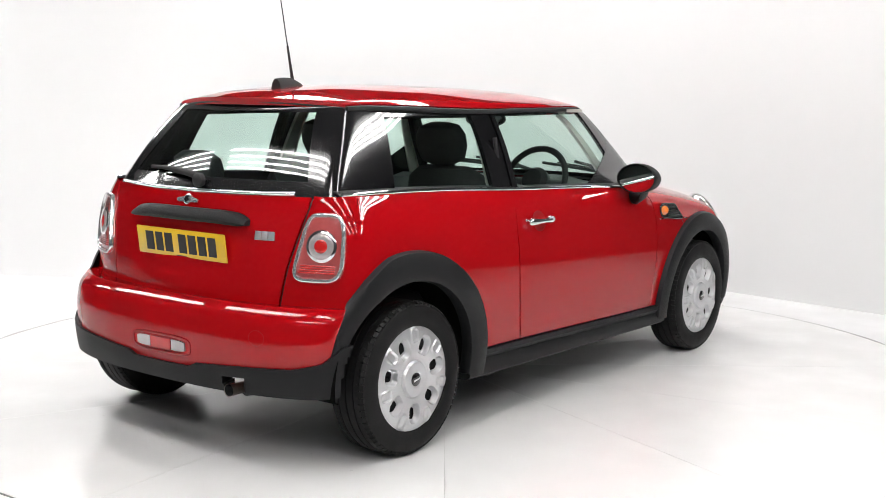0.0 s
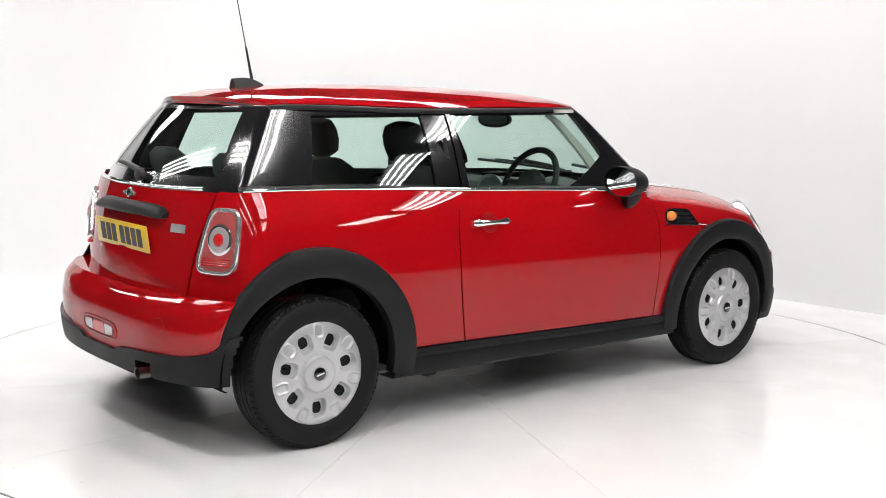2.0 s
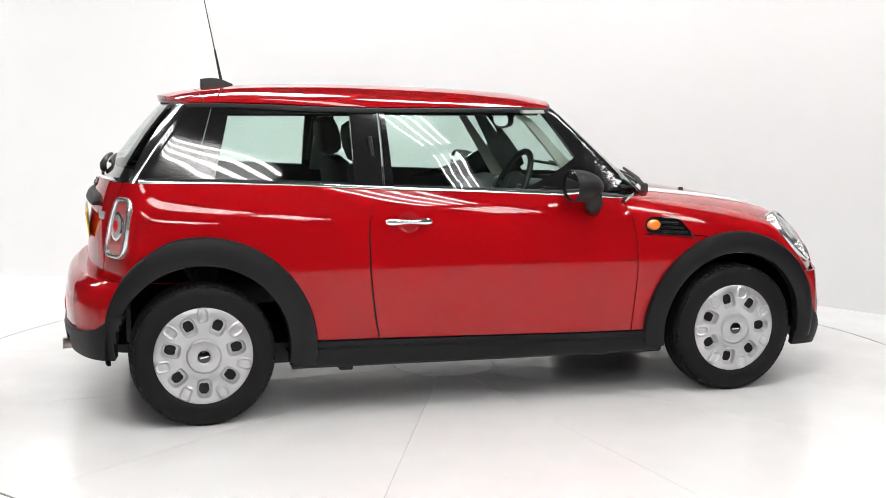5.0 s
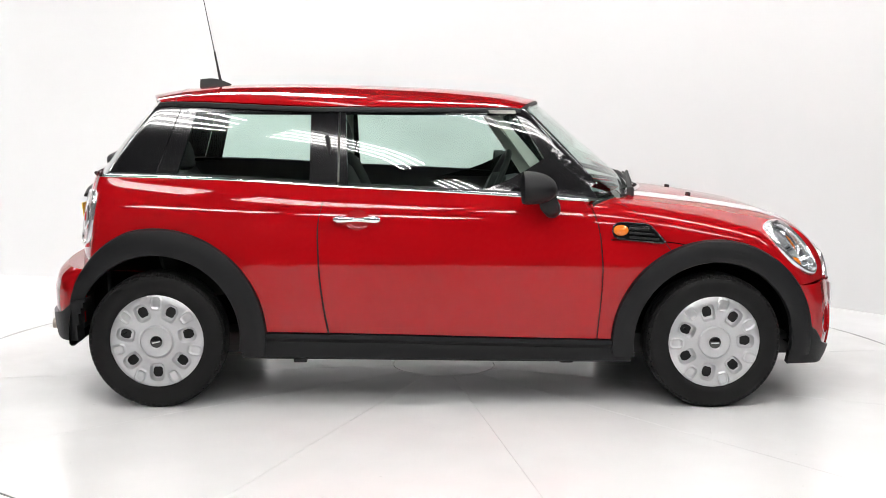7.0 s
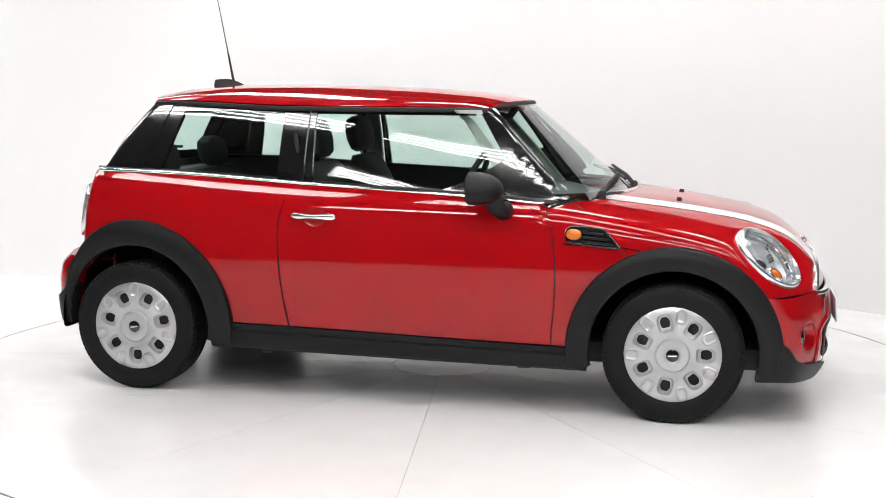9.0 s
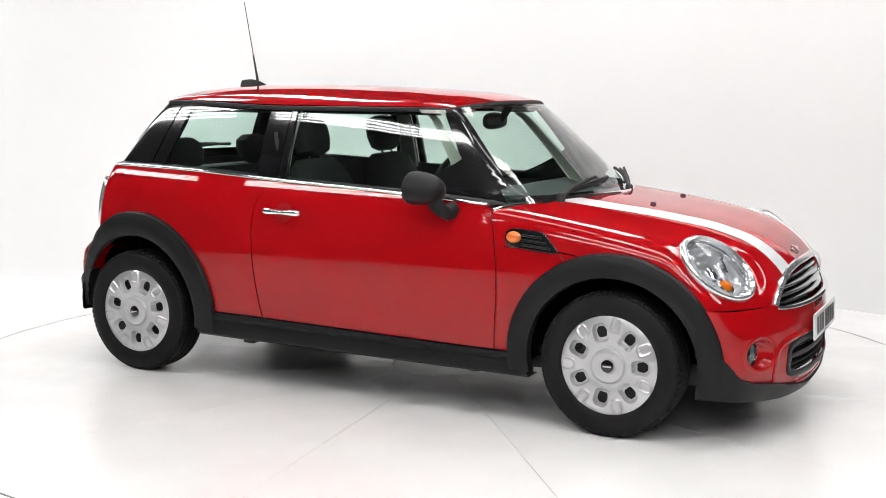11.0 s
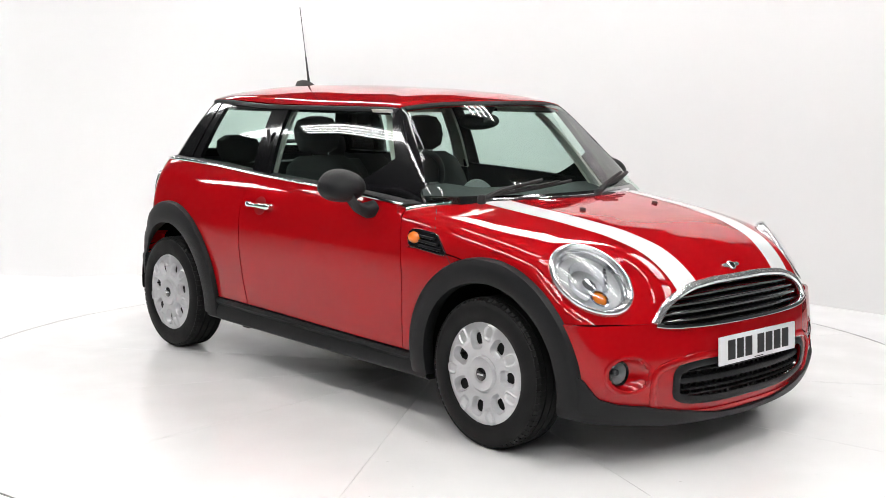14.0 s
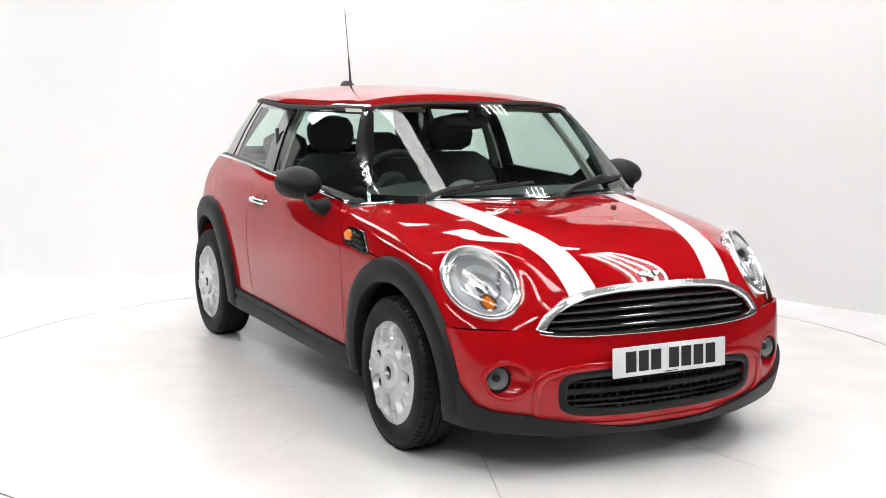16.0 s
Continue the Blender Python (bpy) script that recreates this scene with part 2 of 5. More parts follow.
def side_at(form, x, z, lift=0.0, s=-1):
    """Points of the side over (x, z), lifted off the skin."""
    x, z = np.broadcast_arrays(np.asarray(x, float), np.asarray(z, float))
    o = np.stack([x.ravel(), np.zeros(x.size), z.ravel()], axis=1)
    d = np.tile([0.0, s, 0.0], (x.size, 1))
    p = meet(form, o, d)
    return p + normals(form, p) * lift


def panel(name, pts, nu, nv, form, material, parent, label="", cut=None, depth=0.012, lift=0.0, flip=False):
    """A skin over a grid of points of the form, less what cut(p) says, with its rims turned in by depth."""
    nrm = normals(form, pts)
    p = pts + nrm * lift
    idx = np.arange(nu * nv).reshape(nu, nv)
    q = np.stack([idx[:-1, :-1], idx[1:, :-1], idx[1:, 1:], idx[:-1, 1:]], axis=-1).reshape(-1, 4)
    if cut is not None:
        mid = p[q].mean(axis=1)
        q = q[~cut(mid)]
    fn = np.cross(p[q[:, 2]] - p[q[:, 0]], p[q[:, 3]] - p[q[:, 1]])
    if (fn * nrm[q[:, 0]]).sum() < 0:
        q = q[:, ::-1]
    edges = {}
    for f in q:
        for i in range(4):
            a, b = int(f[i]), int(f[(i + 1) % 4])
            if (b, a) in edges:
                del edges[(b, a)]
            else:
                edges[(a, b)] = 1
    verts = [tuple(v) for v in p]
    faces = [tuple(int(i) for i in f) for f in q]
    rim, inner = {}, {}
    for a, b in edges:
        for v in (a, b):
            if v not in inner:
                inner[v] = len(verts)
                verts.append(tuple(p[v] - nrm[v] * depth))
        faces.append((b, a, inner[a], inner[b]))
    used = sorted({i for f in faces for i in f})
    ren = {v: i for i, v in enumerate(used)}
    return mesh_ob(name, [verts[i] for i in used], [tuple(ren[i] for i in f) for f in faces], material, parent, label)


def side_panel(name, form, left, right, low, high, nu, nv, material, parent, label="", s=-1, **kw):
    """A panel on a flank between two upright edges x(v) and two long edges z(x)."""
    u, v = np.meshgrid(np.linspace(0, 1, nu), np.linspace(0, 1, nv), indexing="ij")
    xm = left(v) * (1 - u) + right(v) * u
    z = low(xm) * (1 - v) + high(xm) * v
    return panel(name, side_at(form, xm, z, 0.0, s), nu, nv, form, material, parent, label, **kw)


def fan_points(form, pivot_x, ang, z):
    """Points round a corner: rays from an upright axis; ang in degrees from straight back towards the right flank."""
    a = np.radians(ang.ravel())
    o = np.stack([np.full(a.size, pivot_x), np.zeros(a.size), z.ravel()], axis=1)
    return meet(form, o, np.stack([-np.cos(a), -np.sin(a), np.zeros(a.size)], axis=1))


REAR_X, FRONT_X, HUB_Z = 0.0, 2.467, 0.300


def in_arch(r):
    return lambda p: (np.hypot(p[:, 0] - REAR_X, p[:, 2] - HUB_Z) < r) | (np.hypot(p[:, 0] - FRONT_X, p[:, 2] - HUB_Z) < r)
# ---- the studio: its long walls and its tubes run askew to the camera ----
TABLE_R = 2.545
ALONG, ACROSS = Vector((0.690, -0.724, 0.0)), Vector((0.724, 0.690, 0.0))
SKEW = math.degrees(math.atan2(-0.724, 0.690))
S0, S1, P0, P1, HIGH = -7.0, 8.6, -6.6, 3.03, 4.2
WHITE_HIGH = 2.75


def at(s, p, z=0.0):
    return ALONG * s + ACROSS * p + Vector((0, 0, z))


def floor_ring(inner, z):
    n = 144
    verts, faces = [], []
    cx, cy = (S0 + S1) / 2, (P0 + P1) / 2
    hx, hy = (S1 - S0) / 2 + 4.0, (P1 - P0) / 2 + 4.0
    ins, outs, lows = [], [], []
    for k in range(n):
        a = 2 * math.pi * k / n
        c, s = math.cos(a), math.sin(a)
        r = min((cx + hx * math.copysign(1, c)) / c if abs(c) > 1e-6 else 99, (cy + hy * math.copysign(1, s)) / s if abs(s) > 1e-6 else 99)
        ins.append(at(inner * c, inner * s, z))
        outs.append(at(r * c, r * s, z))
        lows.append(at(inner * c, inner * s, z - 0.05))
    verts = ins + outs + lows
    for k in range(n):
        j = (k + 1) % n
        faces += [(k, n + k, n + j, j), (k, j, 2 * n + j, 2 * n + k)]
    return mesh_ob("floor", verts, faces, FLOOR_WHITE, smooth=False)


tagged(floor_ring(TABLE_R + 0.007, 0.0), "glossy white painted studio floor round the turntable", "floor", kind="structure")


def slab(name, a, b, t, label, material=None, high=HIGH):
    d = (b - a).normalized()
    nn = Vector((-d.y, d.x, 0)) * t
    ring = [a, b, b + nn, a + nn]
    v, f = rings([[p + Vector((0, 0, -0.05)) for p in ring], [p + Vector((0, 0, high)) for p in ring]])
    return tagged(mesh_ob(name, v, f, material or CYC_WHITE, smooth=False), label, "wall", kind="structure")


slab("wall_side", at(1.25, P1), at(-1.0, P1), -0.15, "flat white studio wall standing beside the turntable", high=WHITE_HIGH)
slab("wall_near", at(S1, P0 - 0.2), at(S1, P1 + 4.2), -0.15, "dark grey studio wall behind the camera", BACKSTAGE)
slab("wall_open", at(S0 - 4.2, P0), at(S1 + 0.2, P0), -0.15, "dark grey studio wall facing the turntable", BACKSTAGE)
# the back wall swings away from the flat wall and rises from the floor in a cove that widens
curve = []
q0 = at(-1.0, P1)
head = math.atan2(0.724, -0.690)
x, y = q0.x, q0.y
for k in range(44):
    curve.append((x, y, min(1.0, k / 22.0)))
    turn = head + (math.pi - head) * min(1.0, k / 30.0) ** 0.8
    x, y = x + 0.2 * math.cos(turn), y + 0.2 * math.sin(turn)
n = 12
secs = []
for i, (x, y, r) in enumerate(curve):
    a, b = curve[max(i - 1, 0)], curve[min(i + 1, len(curve) - 1)]
    d = Vector((b[0] - a[0], b[1] - a[1], 0)).normalized()
    nn = Vector((-d.y, d.x, 0))
    r = 0.001 + r * 2.2
    row = [Vector((x, y, 0)) + nn * (r - r * math.sin(math.pi / 2 * k / n)) + Vector((0, 0, r - r * math.cos(math.pi / 2 * k / n) - 0.004)) for k in range(n + 1)]
    secs.append(row + [Vector((x, y, WHITE_HIGH)), Vector((x, y, WHITE_HIGH)) - nn * 0.15, Vector((x, y, -0.05)) - nn * 0.15])
v, f = rings(secs, closed=False)
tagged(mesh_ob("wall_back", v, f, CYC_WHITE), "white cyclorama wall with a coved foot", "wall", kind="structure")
slab("wall_left", at(S0 - 3.5, P0 - 0.2), at(S0 - 3.5, P1 + 4.2), 0.15, "dark grey studio wall at the far end", BACKSTAGE)
slab("wall_far", at(S0 - 3.7, P1 + 4.2), at(-1.3, P1 + 4.2), 0.15, "dark grey studio wall behind the white cyclorama", BACKSTAGE)
slab("wall_return", at(-1.5, P1 + 1.2), at(-1.5, P1 + 4.2), 0.15, "dark grey return of the studio wall", BACKSTAGE)
slab("wall_right", at(S1 + 0.2, P1 + 1.2), at(-1.5, P1 + 1.2), -0.15, "dark grey studio wall behind the white panel", BACKSTAGE)
# dark floor outside the white stage, on the camera's side
inner, outer = [], []
for k in range(61):
    a = radians(-165 + 190 * k / 60)
    inner.append((5.6 * math.cos(a), 5.6 * math.sin(a), 0.004))
    outer.append((16 * math.cos(a), 16 * math.sin(a), 0.004))
v, f = rings([inner, outer], closed=False)
tagged(mesh_ob("backstage_floor", v, [q[::-1] for q in f], BACKSTAGE, smooth=False), "dark grey floor round the white stage", "floor", kind="structure")
me = box_bm(S0 - 4.3, S1 + 0.3, P0 - 0.3, P1 + 4.3, HIGH, HIGH + 0.1)
tagged(part("ceiling", me, CEILING_WHITE, m=pose(0, 0, 0, 0, 0, SKEW)), "dark grey studio ceiling above the tube lights", "ceiling", kind="structure")


def ceiling_light(n=4, length=2.4, gap=0.125):
    e = new("ceiling_light")
    w = gap * n
    part("tray", box_bm(-length / 2 - 0.04, length / 2 + 0.04, -w / 2, w / 2, 0.05, 0.09, 0.01), TRAY_GREY, e)
    for k in range(n):
        yy = (k - (n - 1) / 2) * gap
        v, f = tube([(-length / 2, yy, 0), (length / 2, yy, 0)], 0.020, 8)
        mesh_ob("tube", v, f, TUBE, e)
    for sx in (-1, 1):
        part("end_holder", box_bm(sx * length / 2 - 0.02, sx * length / 2 + 0.02, -w / 2, w / 2, -0.03, 0.052, 0.004), TRAY_GREY, e)
        v, f = tube([(sx * length * 0.4, 0, 0.085), (sx * length * 0.4, 0, HIGH - LIGHT_Z)], 0.006, 6)
        mesh_ob("hanger", v, f, DARK_METAL, e)
    return tagged(e, "hanging bank of four fluorescent tubes under the ceiling", "ceiling light", "studio tube lights")


LIGHT_Z = 3.55
first = None
# row -5.05 is an added one, to brighten the car from the front
for p in (1.40, -0.75, -2.90, -5.05):
    # unseen banks at -6.60 are added to brighten the far left of the wall
    for s in (-6.60, -3.65, -0.70, 2.25, 5.20):
        if (p, s) == (-0.75, -0.70) or (p < -5 and s < 1):
            continue
        q = at(s, p, LIGHT_Z)
        m = pose(q.x, q.y, q.z, 0, 0, SKEW)
        if first is None:
            first = ceiling_light()
            first.matrix_basis = m
        else:
            copy_thing(first, m)
e = new("panel_light")
part("frame", box_bm(-0.95, 0.95, -0.14, 0.14, 0.01, 0.06, 0.008), TRAY_GREY, e)
part("diffuser", box_bm(-0.92, 0.92, -0.11, 0.11, -0.01, 0.012, 0.004), PANEL_GLOW, e)
for sx in (-1, 1):
    v, f = tube([(sx * 0.8, 0, 0.05), (sx * 0.8, 0, HIGH - 3.5)], 0.006, 6)
    mesh_ob("hanger", v, f, DARK_METAL, e)
q = at(-0.08, -0.32, 3.5)
e.matrix_basis = pose(q.x, q.y, q.z, 0, 0, SKEW)
tagged(e, "slim bright panel light hanging under the ceiling", "ceiling light")

# the turntable: a hub disc and twelve wedge sheets with fine joints
turntable = tagged(new("turntable"), "round white turntable of painted wedge sheets set flush in the floor", "turntable")
v, f = lathe([(-0.05, 0.004), (-0.05, TABLE_R - 0.01), (-0.009, TABLE_R - 0.01), (-0.009, 0.004)], "z", 120)
mesh_ob("base", v, f, FAINT_SEAM, turntable)
v, f = lathe([(-0.008, 0.004), (-0.008, 0.256), (0.0, 0.258), (0.0, 0.004)], "z", 64)
mesh_ob("hub_disc", v, f, DECK_WHITE, turntable)
n = 15
top, low = [], []
for r in (0.262, 0.9, 1.7, TABLE_R - 0.006):
    g = 0.0008 / r
    row = [(math.radians(30) - 2 * g) * k / n + g for k in range(n + 1)]
    top.append([(r * math.cos(a), r * math.sin(a), 0.0) for a in row])
verts = [p for row in top for p in row]
faces = [(i * (n + 1) + k, (i + 1) * (n + 1) + k, (i + 1) * (n + 1) + k + 1, i * (n + 1) + k + 1) for i in range(3) for k in range(n)]
m1 = len(verts)
border = [k for k in range(n + 1)] + [i * (n + 1) + n for i in range(1, 4)] + [3 * (n + 1) + k for k in range(n - 1, -1, -1)] + [i * (n + 1) for i in (2, 1)]
verts += [(verts[b][0], verts[b][1], -0.008) for b in border]
nb = len(border)
faces += [(border[i], border[(i + 1) % nb], m1 + (i + 1) % nb, m1 + i) for i in range(nb)]
sheet = mesh_ob("wedge_sheet", verts, faces, DECK_WHITE, turntable, smooth=False)
sheet.rotation_euler.z = radians(8)
for k in range(1, 12):
    o = new("wedge_sheet", sheet.data)
    o.parent = turntable
    o.rotation_euler.z = radians(8 + 30 * k)

v, f = lathe([(-0.012, TABLE_R - 0.008), (-0.0015, TABLE_R - 0.0065), (-0.0015, TABLE_R + 0.0075), (-0.012, TABLE_R + 0.008)], "z", 160)
tagged(mesh_ob("edge_joint", v, f[:-2], SEAM), "thin dark joint round the turntable", "joint", kind="structure")
# specks and scuffs on the deck
rng = random.Random(7)
v, f = [], []
for k in range(90):
    a, r = rng.uniform(0, 2 * math.pi), 2.45 * math.sqrt(rng.random())
    w, h, t = rng.uniform(0.002, 0.005), rng.uniform(0.002, 0.010), rng.uniform(0, math.pi)
    b = len(v)
    for i in range(6):
        q = i * math.pi / 3
        x, y = w * math.cos(q), h * math.sin(q)
        v.append((r * math.cos(a) + x * math.cos(t) - y * math.sin(t), r * math.sin(a) + x * math.sin(t) + y * math.cos(t), 0.0006))
    v.append((r * math.cos(a), r * math.sin(a), 0.0012))
    f += [(b + i, b + (i + 1) % 6, b + 6) for i in range(6)]
tagged(mesh_ob("speck", v, f, FAINT_SEAM, turntable, smooth=False), kind="stuff")
# ---- the car ----
car = tagged(new("car"), "small red three-door hatchback with white bonnet stripes and black arches", "car")


def U(n, a=0.0, b=1.0):
    return np.linspace(a, b, n)


DOOR_REAR = smooth_curve([0.33, 0.45, 0.68, 0.88, 0.935, 0.985], [0.757, 0.735, 0.712, 0.722, 0.742, 0.800])
DOOR_FRONT = smooth_curve([0.31, 0.69, 0.85, 0.93], [1.946, 1.957, 1.930, 1.895])
SILL_TOP = smooth_curve([-0.6, 0.4, 2.1, 3.2], [0.338, 0.336, 0.303, 0.295])
VENT_EDGE = smooth_curve([1.8, 2.2, 2.32, 2.45, 2.6, 2.75], [0.75, 0.75, 0.735, 0.69, 0.60, 0.55])
SEAM_ANG = smooth_curve([0.55, 0.62, 0.75, 0.9, 1.02], [47.0, 48.0, 50.5, 55.0, 59.0])
RED_LOW_REAR = 0.365
GRILLE_TOP = smooth_curve([0.0, 0.2, 0.33, 0.42, 0.47, 0.500], [0.681, 0.678, 0.662, 0.628, 0.590, 0.548])


def front_at(form, y, z, lift=0.0):
    y, z = np.broadcast_arrays(np.asarray(y, float), np.asarray(z, float))
    o = np.stack([np.full(y.size, 2.4), y.ravel() , z.ravel()], axis=1)
    p = meet(form, o, np.tile([1.0, 0, 0], (y.size, 1)))
    return p + normals(form, p) * lift


def fan_at(form, pivot, ang, z, s=-1, lift=0.0):
    ang, z = np.broadcast_arrays(np.asarray(ang, float), np.asarray(z, float))
    a = np.radians(ang.ravel())
    o = np.stack([np.full(a.size, pivot), np.zeros(a.size), z.ravel()], axis=1)
    p = meet(form, o, np.stack([-np.cos(a), s * np.sin(a), np.zeros(a.size)], axis=1))
    return p + normals(form, p) * lift


def top_at(form, x, y, lift=0.0, z0=0.6):
    x, y = np.broadcast_arrays(np.asarray(x, float), np.asarray(y, float))
    o = np.stack([x.ravel(), y.ravel(), np.full(x.size, z0)], axis=1)
    p = meet(form, o, np.tile([0, 0, 1.0], (x.size, 1)))
    return p + normals(form, p) * lift


def strip(name, pts, nrm, w, h, material, parent, label="", closed=False):
    """A bevelled bar along points of a skin: w across, h proud."""
    pts, nrm = [Vector(p) for p in pts], [Vector(n) for n in nrm]
    m = len(pts)
    secs = []
    for i in range(m):
        a, b = (pts[(i - 1) % m], pts[(i + 1) % m]) if closed else (pts[max(i - 1, 0)], pts[min(i + 1, m - 1)])
        d = (b - a).normalized()
        side = nrm[i].cross(d).normalized()
        prof = ((-0.5, -0.3), (-0.5, 0.45), (-0.32, 0.9), (0.0, 1.0), (0.32, 0.9), (0.5, 0.45), (0.5, -0.3))
        secs.append([pts[i] + side * (w * q) + nrm[i] * (h * r) for q, r in prof])
    if closed:
        secs.append(secs[0])
    v, f = rings(secs, caps=not closed)
    return mesh_ob(name, v, f, material, parent, label)


def rounded(a, b, n=4.0, m=64):
    """A rounded outline of half sizes a, b."""
    out = []
    for k in range(m):
        t = 2 * math.pi * k / m
        c, s = math.cos(t), math.sin(t)
        out.append((a * math.copysign(abs(c) ** (2 / n), c), b * math.copysign(abs(s) ** (2 / n), s)))
    return out


def empty_part(name, parent, m=None, label=""):
    e = new(name)
    e.parent = parent
    if m is not None:
        e.matrix_basis = m
    if label:
        e["label"] = label
    return e


def door_handle(s, door):
    z0, x0, x1 = 0.842, 0.775, 0.980
    # shallow dish, its recess shade put into the darker red
    u, v = np.meshgrid(U(20, 0, 1), U(28, 0, 2 * np.pi), indexing="ij")
    x, z = 0.880 + 0.052 * u * np.cos(v), 0.838 + 0.045 * u * np.sin(v)
    p = side_at(form_low, x, z, 0, s)
    nn = normals(form_low, p)
    p = p + nn * (0.0035 - 0.0028 * (1 - u.ravel() ** 4))[:, None]
    idx = np.arange(20 * 28).reshape(20, 28)
    faces = [(int(idx[i, j]), int(idx[i + 1, j]), int(idx[i + 1, j + 1]), int(idx[i, j + 1])) for i in range(19) for j in range(27)]
    if s > 0:
        faces = [q[::-1] for q in faces]
    mesh_ob("handle_dish", p, faces, RED_SHADED, door)
    xs = U(15, x0, x1)
    p = side_at(form_low, xs, np.full(15, z0), 0, s)
    lift = 0.016 + 0.016 * np.sin(np.pi * U(15)) ** 0.6
    secs = []
    for i in range(15):
        h = 0.013 + 0.003 * math.cos(2 * math.pi * i / 14)
        t = 0.009
        if i in (0, 14):
            h *= 0.45
        secs.append([(p[i][0], p[i][1] + s * (lift[i] + t * math.cos(a)), z0 - 0.004 * (xs[i] - x0) + h * math.sin(a)) for a in [2 * math.pi * k / 12 for k in range(12)]])
    v, f = rings(secs)
    mesh_ob("handle", v, f, CHROME, door, "chrome pull handle")
    for xe in (x0 + 0.012, x1 - 0.012):
        q = side_at(form_low, xe, z0, 0, s)[0]
        v, f = lathe([(0.0, 0.012), (0.02, 0.010)], "y", 14)
        mesh_ob("handle_foot", [(a + q[0], s * b + q[1], c + q[2]) for a, b, c in v], f, CHROME, door)


def mirror(s, door):
    e = empty_part("door_mirror", car, None, "black plastic door mirror")
    c = Vector((1.657, s * 0.876, 0.987))
    secs = []
    # housing: bowl whose mouth looks back
    for k in range(15):
        w = k / 14
        x = -0.062 + 0.150 * w
        r = (1 - max(0.0, (w - 0.0)) ** 2.6) ** 0.5 if w < 1 else 0.02
        r = max(r, 0.02)
        if k == 0:
            r *= 0.97
        secs.append([(c.x + x - s * 0.0 + 0.02 * math.cos(a) * s * 0, c.y + 0.105 * r * math.cos(a), c.z - 0.004 * w + 0.075 * r * math.sin(a) * (1.0 if math.sin(a) > 0 else 0.92)) for a in [2 * math.pi * q / 32 for q in range(32)]])
    v, f = rings(secs)
    f = f[:-2] + [f[-1]]
    mesh_ob("housing", v, f, CLADDING, e)
    v, f = rings([[(c.x - 0.052, c.y + 0.094 * r * math.cos(a), c.z + 0.064 * r * math.sin(a)) for a in [2 * math.pi * q / 32 for q in range(32)]] for r in (1.0, 0.02)], caps=False)
    mesh_ob("mirror_glass", v, f, MIRROR, e, "silvered mirror glass")
    p = [(1.70, s * 0.885, 0.945), (1.715, s * 0.86, 0.905), (1.730, s * 0.825, 0.885), (1.742, s * 0.775, 0.892)]
    secs = []
    for i, q in enumerate(p):
        ry, rz = (0.042, 0.042, 0.036, 0.03)[i], (0.03, 0.032, 0.034, 0.038)[i]
        secs.append([(q[0] + ry * math.cos(a), q[1] + s * 0.012 * math.sin(a), q[2] + rz * math.sin(a)) for a in [2 * math.pi * k / 16 for k in range(16)]])
    v, f = rings(secs)
    mesh_ob("stalk", v, f, CLADDING, e)


def side_vent(s):
    e = empty_part("side_vent", car, None, "black side vent with an amber repeater lamp")
    # outline in x, z: round at the rear, slanted at the front
    out = [(2.000, 0.792), (2.004, 0.815), (2.022, 0.828), (2.06, 0.830), (2.155, 0.822), (2.172, 0.814), (2.235, 0.748), (2.225, 0.742), (2.11, 0.752), (2.03, 0.760), (2.008, 0.770)]
    p = side_at(form_low, [a for a, b in out], [b for a, b in out], 0.005, s)
    nn = normals(form_low, p)
    v = [tuple(q) for q in p] + [tuple(q - k * 0.02) for q, k in zip(p, nn)]
    n = len(out)
    mid = len(v)
    v.append(tuple(p.mean(axis=0) + np.array((0, s * 0.001, 0))))
    f = [(i, (i + 1) % n, n + (i + 1) % n, n + i) for i in range(n)] + [(mid, (i + 1) % n, i) for i in range(n)]
    mesh_ob("vent_plate", v, f, GLOSS_BLACK, e, smooth=False)
    for za, zb, xa, xb in ((0.806, 0.800, 2.075, 2.160), (0.787, 0.778, 2.075, 2.185), (0.768, 0.758, 2.075, 2.205)):
        xs = U(8, xa, xb)
        q = side_at(form_low, xs, U(8, za, zb), 0.006, s)
        strip("vent_slat", q, normals(form_low, q), 0.011, 0.010, CLADDING, e)
    rim = side_at(form_low, [a for a, b in out], [b for a, b in out], 0.004, s)
    strip("vent_rim", rim, normals(form_low, rim), 0.007, 0.006, GLOSS_BLACK, e, closed=True)
    q = side_at(form_low, 2.037, 0.797, 0.006, s)[0]
    secs = []
    for k in range(7):
        w = k / 6
        r = math.cos(w * math.pi / 2 * 0.98)
        secs.append([(q[0] + 0.034 * r * math.cos(a), q[1] + s * 0.020 * math.sin(w * math.pi / 2), q[2] + 0.025 * r * math.sin(a)) for a in [2 * math.pi * j / 24 for j in range(24)]])
    v, f = rings(secs)
    mesh_ob("repeater_lamp", v, f, AMBER, e, "amber repeater lens")


